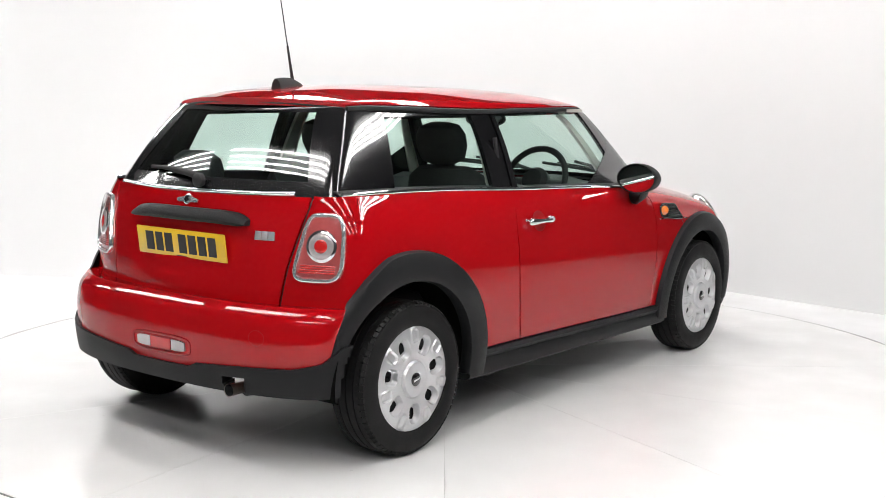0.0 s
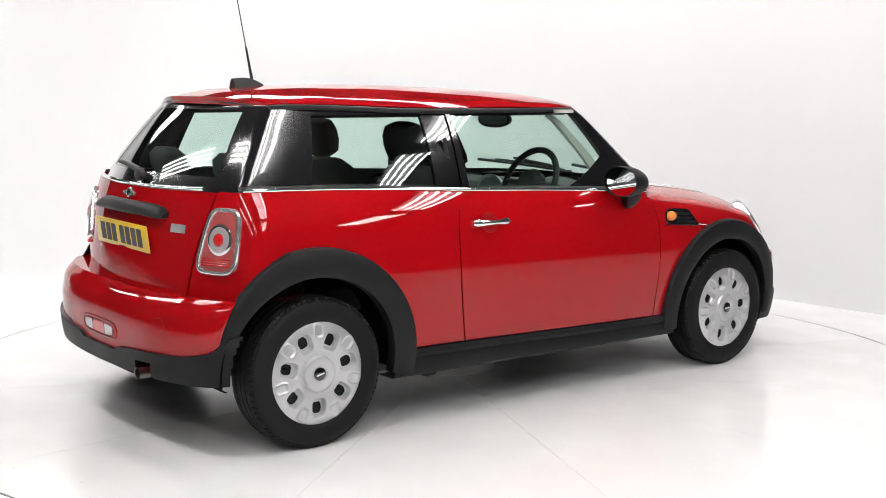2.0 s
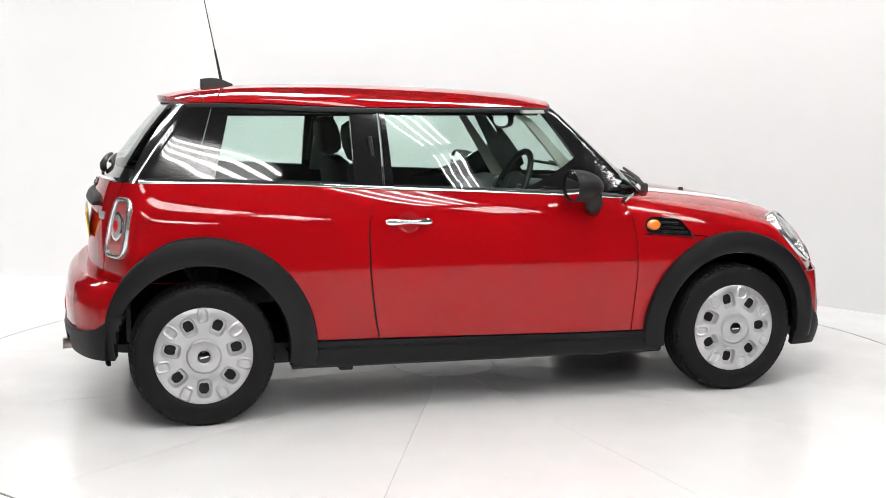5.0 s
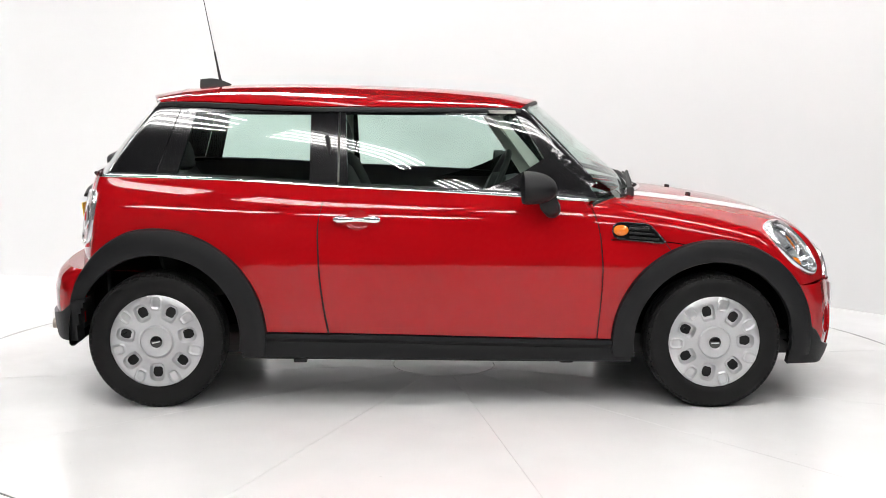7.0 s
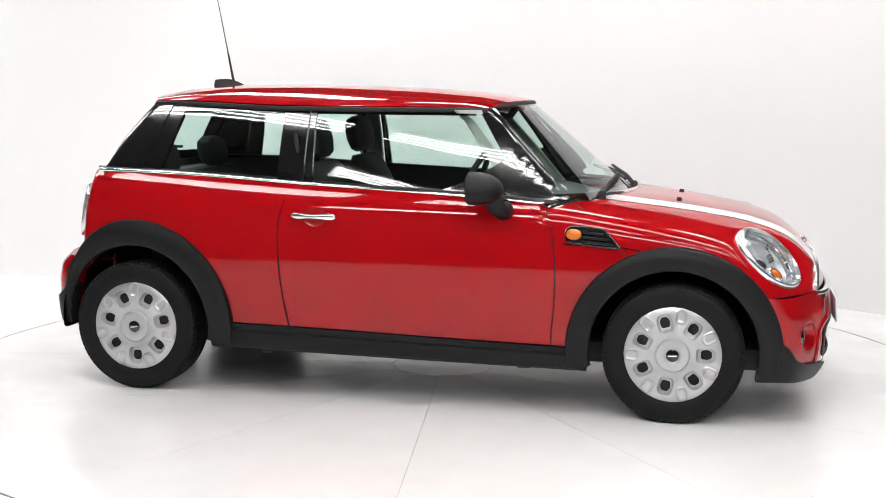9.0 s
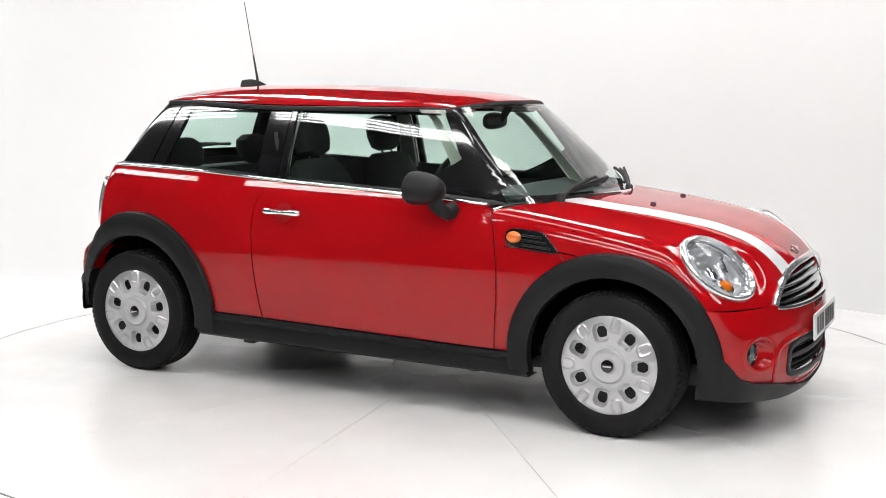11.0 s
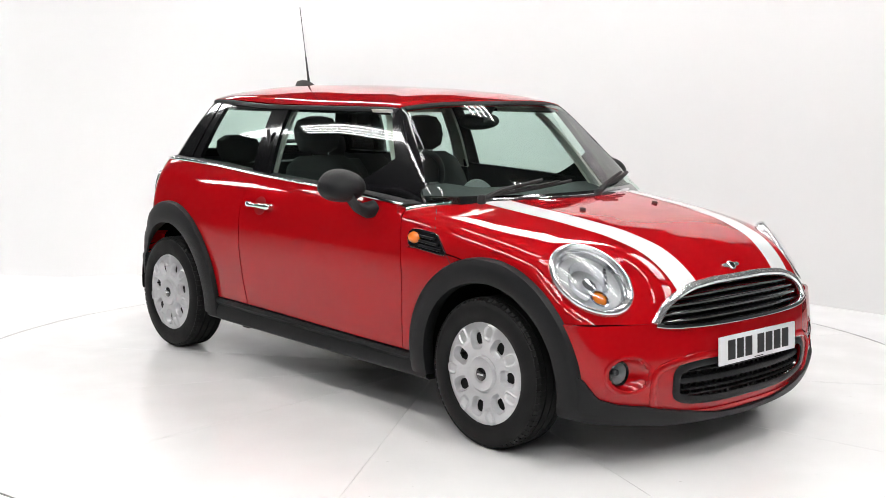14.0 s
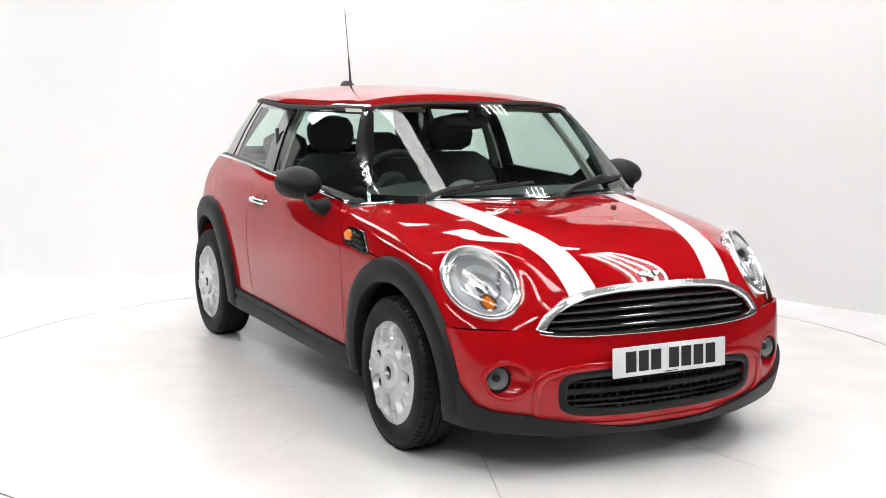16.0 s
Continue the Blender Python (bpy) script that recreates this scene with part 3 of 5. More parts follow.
def flank(s):
    """Doors, quarter and fender on one flank: s is -1 on the right, 1 on the left."""
    top = lambda x: BELT(x) - 0.012
    nu, nv = 96, 60
    z01 = U(nv)
    pts = []
    for u in U(nu):
        if u < 0.5:
            w = u / 0.5
            zz = 0.345 + (BELT(0.5) - 0.012 - 0.345) * z01
            x = (DOOR_REAR(zz) - 0.0065) * (1 - w) + 0.05 * w
            zz = SILL_TOP(x) + 0.004 + (BELT(x) - 0.012 - SILL_TOP(x) - 0.004) * z01
            pts.append(side_at(form_low, x, zz, 0, s))
        else:
            w = (u - 0.5) / 0.5
            zz = 0.345 + (BELT(0.0 - 0.3 * w) - 0.012 - 0.345) * z01
            ang = 90.0 * (1 - w) + (SEAM_ANG(zz) + 0.4) * w
            pts.append(fan_at(form_low, 0.05, ang, zz, s))
    cut = lambda p: in_arch(0.405)(p) | ((p[:, 0] < -0.28) & (p[:, 2] < 0.585))
    panel("rear_quarter", np.concatenate(pts), nu, nv, form_low, RED, car, cut=cut)
    nz = 48
    u, v = np.meshgrid(U(60), U(nz), indexing="ij")
    zr = 0.335 + (BELT(0.78) - 0.012 - 0.335) * v
    zf = 0.311 + (BELT(1.90) - 0.012 - 0.311) * v
    x = DOOR_REAR(zr) * (1 - u) + (DOOR_FRONT(zf) - 0.003) * u
    z = (SILL_TOP(x) + 0.004) * (1 - v) + top(x) * v
    door = panel("door", side_at(form_low, x, z, 0, s), 60, nz, form_low, RED, car)
    u, v = np.meshgrid(U(24), U(40), indexing="ij")
    zz0 = 0.31 + (0.75 - 0.31) * v
    x = (DOOR_FRONT(zz0) + 0.0025) * (1 - u) + 2.42 * u
    z = (SILL_TOP(x) + 0.004) * (1 - v) + (VENT_EDGE(x) - 0.002) * v
    panel("fender", side_at(form_low, x, z, 0, s), 24, 40, form_low, RED, car, cut=in_arch(0.405))
    side_panel("fender_edge", form_low, lambda v: DOOR_FRONT(0.74 + 0.173 * v) + 0.0025, lambda v: DOOR_FRONT(0.74 + 0.173 * v) + 0.045, lambda x: 0.740 + 0 * x, lambda x: BELT(x) - 0.012, 6, 24, RED, car, s=s, lift=-0.0012)
    # bonnet shut line from the screen foot past the vent to the arch
    xs = np.array([2.035, 2.07, 2.105, 2.14, 2.168, 2.20, 2.235, 2.268])
    zs = np.array([0.908, 0.896, 0.877, 0.846, 0.810, 0.780, 0.744, 0.702])
    q = side_at(form_low, xs, zs, 0.0, s)
    strip("shut_line", q, normals(form_low, q), 0.004, 0.0006, MATT_BLACK, car)
    # black strips added behind the door's two shut lines as the gaps' shade
    for edge in (DOOR_REAR, DOOR_FRONT):
        zs = U(40, 0.32, 0.975 if edge is DOOR_REAR else 0.925)
        q = side_at(form_low, edge(zs) - (0.003 if edge is DOOR_REAR else 0.0), zs, -0.011, s)
        strip("gap_shade", q, normals(form_low, q), 0.022, 0.003, MATT_BLACK, car)
    door_handle(s, door)
    mirror(s, door)
    side_vent(s)
    # dark shut-line backing behind the door edges, and the inner door card
    kw = dict(s=s, lift=-0.020, depth=0.01)
    side_panel("door_card", form_low, lambda v: 0.72 + 0 * v, lambda v: 1.93 + 0 * v, lambda x: 0.30 + 0 * x, lambda x: BELT(x) + 0.020, 30, 16, TRIM_GREY, car, "charcoal inner door card", **kw)
    side_panel("rear_side_trim", form_low, lambda v: -0.20 + 0 * v, lambda v: 0.71 + 0 * v, lambda x: 0.30 + 0 * x, lambda x: BELT(x) + 0.020, 60, 40, TRIM_GREY, car, "charcoal rear side trim", cut=in_arch(0.42), **kw)
    # chrome waist strip and black seal
    xs = np.concatenate([U(60, -0.24, 1.93)])
    p = side_at(form_low, xs, BELT(xs) - 0.010, 0.0, s)
    p[:, 2] += 0.004
    up = np.tile([0, s * 0.86, 0.5], (len(xs), 1))
    strip("waist_strip", p, up, 0.014, 0.007, CHROME, car, "chrome waist strip")
    q = p + np.array([0, -s * 0.030, 0.004])
    strip("waist_seal", q, np.tile([0, s * 0.25, 0.97], (len(xs), 1)), 0.056, 0.005, MATT_BLACK, car, "black rubber window seal")


def in_head(f):
    def hit(p):
        out = np.zeros(len(p), bool)
        for s in (-1, 1):
            a, b, n = (np.array(v) for v in head_frame(s))
            d = p - np.array((HEAD_C.x, s * HEAD_C.y, HEAD_C.z))
            out |= ((d @ a / HEAD_A) ** 2 + (d @ b / HEAD_B) ** 2 < f * f) & (np.abs(d @ n) < 0.12)
        return out
    return hit


def in_grille(p):
    a = np.abs(p[:, 1])
    return (p[:, 0] > 2.75) & (a < 0.500) & (p[:, 2] < GRILLE_TOP(a) - 0.008) & (p[:, 2] > 0.536)


def in_lower(p):
    a, h = np.abs(p[:, 1]), np.abs(p[:, 2] - 0.318)
    return (p[:, 0] > 2.75) & ((a / 0.425) ** 5 + (h / 0.074) ** 4 < 1)


def bonnet():
    nu, nv = 150, 151
    pts = []
    for u in U(nu):
        v = U(nv, -1, 1)
        if u < 0.55:
            x = 1.88 + (2.75 - 1.88) * (u / 0.55)
            a = v * math.atan2(0.80, VENT_EDGE(x) + 0.002 - 0.55)
            o = np.stack([np.full(nv, x), np.zeros(nv), np.full(nv, 0.55)], axis=1)
            d = np.stack([np.zeros(nv), np.sin(a), np.cos(a)], axis=1)
        else:
            b = (u - 0.55) / 0.45 * radians(86)
            a = v * math.pi / 2
            o = np.tile([2.75, 0.0, 0.55], (nv, 1))
            d = np.stack([np.full(nv, math.sin(b)), math.cos(b) * np.sin(a), math.cos(b) * np.cos(a)], axis=1)
        pts.append(meet(form_low, o, d))
    cut = lambda p: in_head(0.92)(p) | in_grille(p) | in_arch(0.405)(p) | (p[:, 0] < 2.245 - 0.60 * p[:, 1] ** 2) | ((np.abs(p[:, 1]) > 0.7) & (p[:, 0] < DOOR_FRONT(p[:, 2]) + 0.004))
    b = panel("bonnet", np.concatenate(pts), nu, nv, form_low, RED, car, "red bonnet clamshell", cut=cut)
    for s in (-1, 1):
        # white stripe, a thin film on the skin
        u, w = np.meshgrid(U(60), U(10, -1, 1), indexing="ij")
        y = s * (0.445 - 0.13 * u**1.5 + w * 0.058)
        xb = 2.252 - 0.60 * y**2 + 0.015
        xe = 3.062 + 0 * y
        x = xb * (1 - u) + xe * u
        zt = GRILLE_TOP(np.abs(y)) + 0.012
        # the last stretch follows the grille's upper edge
        p = top_at(form_low, x, y, 0, 0.5)
        keep = lambda q: q[:, 2] < GRILLE_TOP(np.abs(q[:, 1])) + 0.006
        panel("bonnet_stripe", p, 60, 10, form_low, WHITE_PAINT, b, "white painted bonnet stripe", lift=0.0022, depth=0.0015, cut=keep)
        q = top_at(form_low, 2.46, s * 0.24, 0.0)[0]
        part("washer_jet", box_bm(-0.012, 0.012, -0.009, 0.009, -0.004, 0.010, 0.004), MATT_BLACK, b, m=pose(*q, 0, 8, 0))
    # winged badge, plain
    q = top_at(form_low, 3.035, 0.0, 0.002)[0]
    winged_badge(pose(*q, 0, 42, 0), b, 0.052)
    return b


def winged_badge(m, parent, half):
    e = empty_part("badge", parent, m, "chrome winged badge")
    v, f = lathe([(-0.004, 0.022), (0.004, 0.022), (0.007, 0.017), (0.0075, 0.002)], "z", 28)
    me = mesh_ob("badge_disc", v, f, SATIN, e)
    v, f = lathe([(0.006, 0.0155), (0.0085, 0.013), (0.009, 0.002)], "z", 24)
    mesh_ob("badge_centre", v, f, GLOSS_BLACK, e)
    for s in (-1, 1):
        secs = []
        for k in range(6):
            w = k / 5
            y = s * (0.018 + (half - 0.018) * w)
            a, b = 0.013 - 0.006 * w, 0.010 - 0.004 * w
            c = -0.004 * w
            secs.append([(c - a, y, -0.002), (c - a, y, 0.003), (c, y, 0.005), (c + b, y, 0.003), (c + b, y, -0.002)])
        v, f = rings(secs)
        mesh_ob("badge_wing", v, f, SATIN, e)


def headlight(s):
    a, b, n = head_frame(s)
    q = Matrix((a, b, n)).transposed()
    size = Matrix.Diagonal((HEAD_A / 0.153, HEAD_B / 0.153, 1.0, 1.0))
    e = empty_part("headlight", car, Matrix.Translation((HEAD_C.x, s * HEAD_C.y, HEAD_C.z)) @ q.to_4x4() @ Matrix.Translation((0, 0, 0.004)) @ size, "oval headlight with a chrome ring")
    v, f = lathe([(-0.06, 0.147), (-0.010, 0.153), (0.006, 0.150), (0.014, 0.144), (0.016, 0.137), (0.008, 0.127), (-0.02, 0.122)], "z", 64)
    f = f[:-2]
    mesh_ob("headlight_ring", v, f, SATIN, e, "chrome headlight ring")
    v, f = lathe([(-0.015, 0.124), (-0.012, 0.118), (-0.035, 0.112)], "z", 48)
    mesh_ob("inner_bezel", v, f[:-2], CHROME, e)
    v, f = lathe([(-0.030, 0.118), (-0.060, 0.100), (-0.085, 0.07), (-0.10, 0.035), (-0.104, 0.004)], "z", 48)
    mesh_ob("reflector", v, f[:-2] + [f[-1]], REFLECTOR, e)
    v, f = lathe([(0.006, 0.130), (0.016, 0.110), (0.024, 0.08), (0.029, 0.04), (0.030, 0.003)], "z", 48)
    mesh_ob("lens", v, f[:-2] + [f[-1]], CLEAR, e, "clear lens")
    # bulb cap in the main bowl, side shelf and amber turn lamp
    v, f = lathe([(-0.10, 0.028), (-0.055, 0.030), (-0.045, 0.024), (-0.042, 0.003)], "z", 28)
    mesh_ob("bulb_shield", v, f, CHROME, e)
    iq = (q @ size.to_3x3()).inverted()
    down = (iq @ Vector((0, 0, -1))).normalized()
    inw = (iq @ Vector((0, -s, 0))).normalized()
    c = iq @ Vector((0.050, -s * 0.003, -0.055)) * 0.97
    v, f = lathe([(-0.075, 0.022), (-0.022, 0.026), (-0.010, 0.023), (-0.002, 0.013), (0.0, 0.002)], "z", 28)
    mesh_ob("turn_lamp", [(a + c.x, b + c.y, d - 0.014) for a, b, d in v], f, AMBER, e, "amber turn lamp")
    v, f = lathe([(-0.09, 0.036), (-0.028, 0.034), (-0.024, 0.029)], "z", 28)
    mesh_ob("turn_lamp_cup", [(a + c.x, b + c.y, d) for a, b, d in v], f[:-2], CHROME, e)
    c2 = -down * 0.02 - inw * 0.005
    v, f = lathe([(-0.088, 0.066), (-0.035, 0.074), (-0.030, 0.072), (-0.085, 0.06)], "z", 40)
    mesh_ob("beam_bowl", [(a + c2.x, b + c2.y, d) for a, b, d in v], f[:-2], REFLECTOR, e)
    for k in range(5):
        a = k * 0.018 - 0.036
        o = inw * 0.085 + down * a
        v, f = tube([(o.x, o.y, -0.05), (o.x, o.y, -0.028)], 0.006, 8)
        mesh_ob("reflector_rib", v, f, CHROME, e)


def grilles():
    e = empty_part("radiator_grille", car, None, "black slatted grille in a chrome surround")
    ys = U(60, -0.500, 0.500)
    up = np.stack([ys, GRILLE_TOP(np.abs(ys))], axis=1)
    # upper chrome bow
    p = front_at(form_low, up[:, 0], up[:, 1], 0.0)
    strip("chrome_bow", p, normals(form_low, p), 0.032, 0.014, SATIN, e, "chrome grille surround")
    ys2 = U(60, -0.500, 0.500)
    zl = 0.531 + 0.012 * (np.abs(ys2) / 0.500) ** 8
    p = front_at(form_low, ys2, zl, 0.0)
    strip("chrome_lip", p, normals(form_low, p), 0.022, 0.016, CHROME, e, "chrome lower grille strip")
    # dark back
    u, v = np.meshgrid(U(40, -1, 1), U(10), indexing="ij")
    y = u * 0.49
    z = 0.53 + (GRILLE_TOP(np.abs(y)) - 0.53) * v
    q = front_at(form_low, y, z, 0)
    panel("grille_back", q, 40, 10, form_low, MATT_BLACK, e, lift=-0.07, depth=0.0)
    for k in range(4):
        z0 = 0.553 + 0.030 * k
        ymax = 0.480 - 0.014 * k - 0.022 * max(0, k - 1)
        ys = U(40, -ymax, ymax)
        zz = z0 + 0.010 * (1 - (ys / ymax) ** 2)
        p = front_at(form_low, ys, zz, -0.020)
        secs = []
        for i in range(40):
            x, y, z = p[i]
            secs.append([(x - 0.03, y, z - 0.004), (x + 0.000, y, z - 0.011), (x + 0.008, y, z - 0.006), (x + 0.008, y, z + 0.001), (x, y, z + 0.007), (x - 0.03, y, z + 0.009)])
        v, f = rings(secs)
        mesh_ob("grille_slat", v, f, GLOSS_BLACK, e, "gloss black grille slat")
    # lower intake
    g = empty_part("lower_grille", car, None, "black lower air intake")
    out = rounded(0.428, 0.077, 4.5, 90)
    p = front_at(form_bumper, [a for a, b in out], [0.318 + b for a, b in out], 0)
    strip("intake_rim", p, normals(form_bumper, p), 0.032, 0.006, CLADDING, g, closed=True)
    out = rounded(0.522, 0.116, 4, 110)
    p = front_at(form_bumper, [a for a, b in out], [0.302 + b for a, b in out], 0.0)
    strip("intake_surround", p, normals(form_bumper, p), 0.030, 0.008, RED, g, "red raised surround", closed=True)
    u, v = np.meshgrid(U(40, -1, 1), U(6, 0, 1), indexing="ij")
    q = front_at(form_bumper, u * 0.42, 0.24 + 0.155 * v, 0)
    panel("intake_back", q, 40, 6, form_bumper, MATT_BLACK, g, lift=-0.06, depth=0.0)
    for z0, h in ((0.262, 0.006), (0.284, 0.006), (0.322, 0.015), (0.360, 0.006)):
        ys = U(30, -0.415, 0.415)
        p = front_at(form_bumper, ys, np.full(30, z0), -0.02)
        v, f = rings([[(x - 0.025, y, z - h), (x + 0.004, y, z - h * 0.7), (x + 0.007, y, z), (x + 0.004, y, z + h * 0.7), (x - 0.025, y, z + h)] for x, y, z in p])
        mesh_ob("intake_slat", v, f, CLADDING, g)
    for k in range(25):
        y = -0.40 + 0.80 * k / 24
        p = front_at(form_bumper, y, 0.31, -0.035)[0]
        part("intake_bar", box_bm(p[0] - 0.008, p[0] + 0.004, y - 0.003, y + 0.003, 0.245, 0.388), CLADDING, g, smooth=False)


def bumpers():
    ang, z = np.meshgrid(U(264, 84, 276), U(84, 0.165, 0.551), indexing="ij")
    cutf = lambda p: in_arch(0.405)(p) | in_lower(p) | in_grille(p) | ((np.abs(p[:, 1]) > 0.50) & (p[:, 2] < 0.225)) | fog_cut(p)
    fb = panel("front_bumper", fan_points(form_bumper, 2.45, ang, z), 264, 84, form_bumper, RED, car, "red front bumper", cut=cutf)
    # black chin: shallow in the middle, deep at the corners
    ang, v = np.meshgrid(U(320, 84, 276), U(14), indexing="ij")
    sp = np.abs(ang - 180) / 96
    hi = lerp(sp, [0, 0.15, 0.336, 0.427, 0.51, 0.56, 0.593, 0.64, 0.75], [0.176, 0.181, 0.215, 0.241, 0.258, 0.283, 0.345, 0.395, 0.41])
    lo = lerp(sp, [0, 0.35, 0.5, 0.6, 1], [0.150, 0.160, 0.180, 0.195, 0.19])
    z = lo + (hi - lo) * v
    panel("front_valance", fan_points(form_bumper, 2.45, ang, z), 320, 14, form_bumper, CLADDING, car, "black plastic front chin", cut=in_arch(0.36), lift=0.016, depth=0.03)
    ang, z = np.meshgrid(U(120, -88, 88), U(44, 0.345, 0.612), indexing="ij")
    pr = fan_points(form_bumper, 0.0, ang, z)
    rb = panel("rear_bumper", pr, 120, 44, form_bumper, RED, car, "red rear bumper", cut=in_arch(0.405), depth=0.10)
    ang, v = np.meshgrid(U(200, -81, 81), U(16), indexing="ij")
    sp = np.abs(ang) / 86
    hi = lerp(np.abs(ang), [0, 16, 20, 37, 53, 60, 65, 72], [0.352, 0.354, 0.372, 0.386, 0.396, 0.42, 0.475, 0.49])
    lo = 0.284 + 0.008 * sp
    panel("rear_valance", fan_points(form_bumper, 0.0, ang, lo + (hi - lo) * v), 200, 16, form_bumper, CLADDING, car, "black plastic rear valance", cut=lambda p: in_arch(0.36)(p) | ((np.abs(p[:, 1] + 0.395) < 0.052) & (p[:, 2] < 0.345) & (p[:, 0] < -0.3)), lift=0.014, depth=0.06)
    # plates
    number_plate(pose(3.176, 0, 0.428, 0, -3, 0), car, PLATE_WHITE, "white front number plate")
    number_plate(pose(-0.4490, 0, 0.801, 0, 7, 180), car, YELLOW, "yellow rear number plate")
    for s in (-1, 1):
        fog_lamp(s)
    # the bumper's flat shelf, back to the body
    aa = U(90, -86, 86)
    outer = fan_points(form_bumper, 0.0, aa, np.full(90, 0.611))
    inner = fan_points(form_low, 0.0, aa, np.full(90, 0.606)) * np.array([0.985, 0.985, 1.0])
    mid = (outer + inner) / 2 + np.array([0, 0, 0.002])
    v, f = rings([outer.tolist(), mid.tolist(), inner.tolist()], closed=False)
    mesh_ob("bumper_shelf", v, f, RED, rb)
    # towing cover
    th = np.arange(28) * 2 * np.pi / 28
    q = fan_at(form_bumper, 0.0, 43.5 + 2.3 * np.cos(th), 0.500 + 0.028 * np.sin(th), -1, 0)
    strip("tow_cover_joint", q, normals(form_bumper, q), 0.003, 0.0006, RED_SHADED, rb, closed=True)
    rear_fog(rb)
    v, f = lathe([(0, 0.028), (-0.004, 0.026), (-0.09, 0.024)], "x", 24)
    v2, f2 = lathe([(-0.0005, 0.0235), (-0.06, 0.0225)], "x", 24)
    ex = mesh_ob("exhaust_pipe", [(-0.568 - a, b * 0.9 - 0.395, c * 0.9 + 0.298) for a, b, c in v], f[:-2] + [f[-1]], STEEL, car, "stained steel exhaust tip")
    mesh_ob("exhaust_bore", [(-0.568 - a, b * 0.9 - 0.395, c * 0.9 + 0.298) for a, b, c in v2], f2[:-2] + [f2[-1]], MATT_BLACK, ex)
    v, f = tube([(-0.48, -0.395, 0.29), (-0.2, -0.395, 0.26), (0.2, -0.30, 0.24)], 0.03, 12)
    mesh_ob("silencer", v, f, DARK_METAL, car)


def number_plate(m, parent, material, label):
    e = empty_part("number_plate", parent, m, label)
    part("plate", box_bm(-0.004, 0.004, -0.26, 0.26, -0.0555, 0.0555, 0.003), material, e)
    # the characters as plain bars of their size
    y = -0.206
    for k, w in enumerate((0.048, 0.044, 0.046, 0.046, 0.046, 0.046, 0.046)):
        part("character_bar", box_bm(0.0038, 0.0048, y, y + w, -0.038, 0.038), INK, e, smooth=False)
        y += w + (0.036 if k == 2 else 0.0115)
    part("maker_bar", box_bm(0.0038, 0.0048, -0.03, 0.03, -0.0505, -0.0475), INK, e, smooth=False)


FOG, FOG_HOLE = (0.637, 0.372), (0.612, 0.367, 0.074, 0.064)


def fog_cut(p):
    y, z, a, b = FOG_HOLE
    return (p[:, 0] > 2.75) & (((np.abs(p[:, 1]) - y) / (a - 0.003)) ** 2 + ((p[:, 2] - z) / (b - 0.003)) ** 2 < 1)


def fog_lamp(s):
    c = front_at(form_bumper, s * FOG[0], FOG[1], 0)[0]
    n = Vector(normals(form_bumper, np.array([c]))[0])
    n = (n * 0.35 + Vector((0.9, 0, 0))).normalized()
    back = Matrix.Translation(Vector(c) - n * 0.020) @ n.to_track_quat("Z", "Y").to_matrix().to_4x4()
    e = empty_part("fog_lamp", car, back, "round fog lamp in a red recess")
    inv = back.inverted()
    # the dished recess, from its oval mouth in the bumper's skin down to the round lamp
    y, z, a, b = FOG_HOLE
    m = 48
    th = np.arange(m) * 2 * np.pi / m
    lips = [front_at(form_bumper, s * (y + (a + g) * np.cos(th)), z + (b + g) * np.sin(th), h) for g, h in ((0.016, -0.0005), (0.010, 0.0018), (0.002, 0.0012), (-0.005, -0.004))]
    secs = [[inv @ Vector(p) for p in lip] for lip in lips]
    for w in (0.2, 0.4, 0.6, 0.8, 1.0):
        row = []
        for p in secs[3]:
            q = Vector((p.x, p.y, 0)).normalized() * 0.047 + Vector((0, 0, -0.006))
            d = p.lerp(q, w)
            d.z = p.z + (q.z - p.z) * w**0.55
            row.append(d)
        secs.append(row)
    v, f = rings(secs, caps=False)
    mesh_ob("recess", v, f, RED, e)
    v, f = lathe([(-0.02, 0.049), (0.002, 0.048), (0.006, 0.043), (-0.004, 0.039)], "z", 36)
    mesh_ob("lamp_ring", v, f[:-2], GLOSS_BLACK, e)
    v, f = lathe([(-0.004, 0.040), (0.006, 0.033), (0.012, 0.020), (0.014, 0.002)], "z", 30)
    mesh_ob("lamp_lens", v, f[:-2] + [f[-1]], CLEAR, e)
    v, f = lathe([(-0.004, 0.040), (-0.018, 0.036), (-0.034, 0.020), (-0.038, 0.002)], "z", 30)
    mesh_ob("lamp_bowl", v, f[:-2] + [f[-1]], TRAY_GREY, e)
    v, f = lathe([(-0.036, 0.012), (-0.014, 0.013), (-0.010, 0.009), (-0.009, 0.001)], "z", 20)
    mesh_ob("bulb_shield", v, f, DARK_METAL, e)


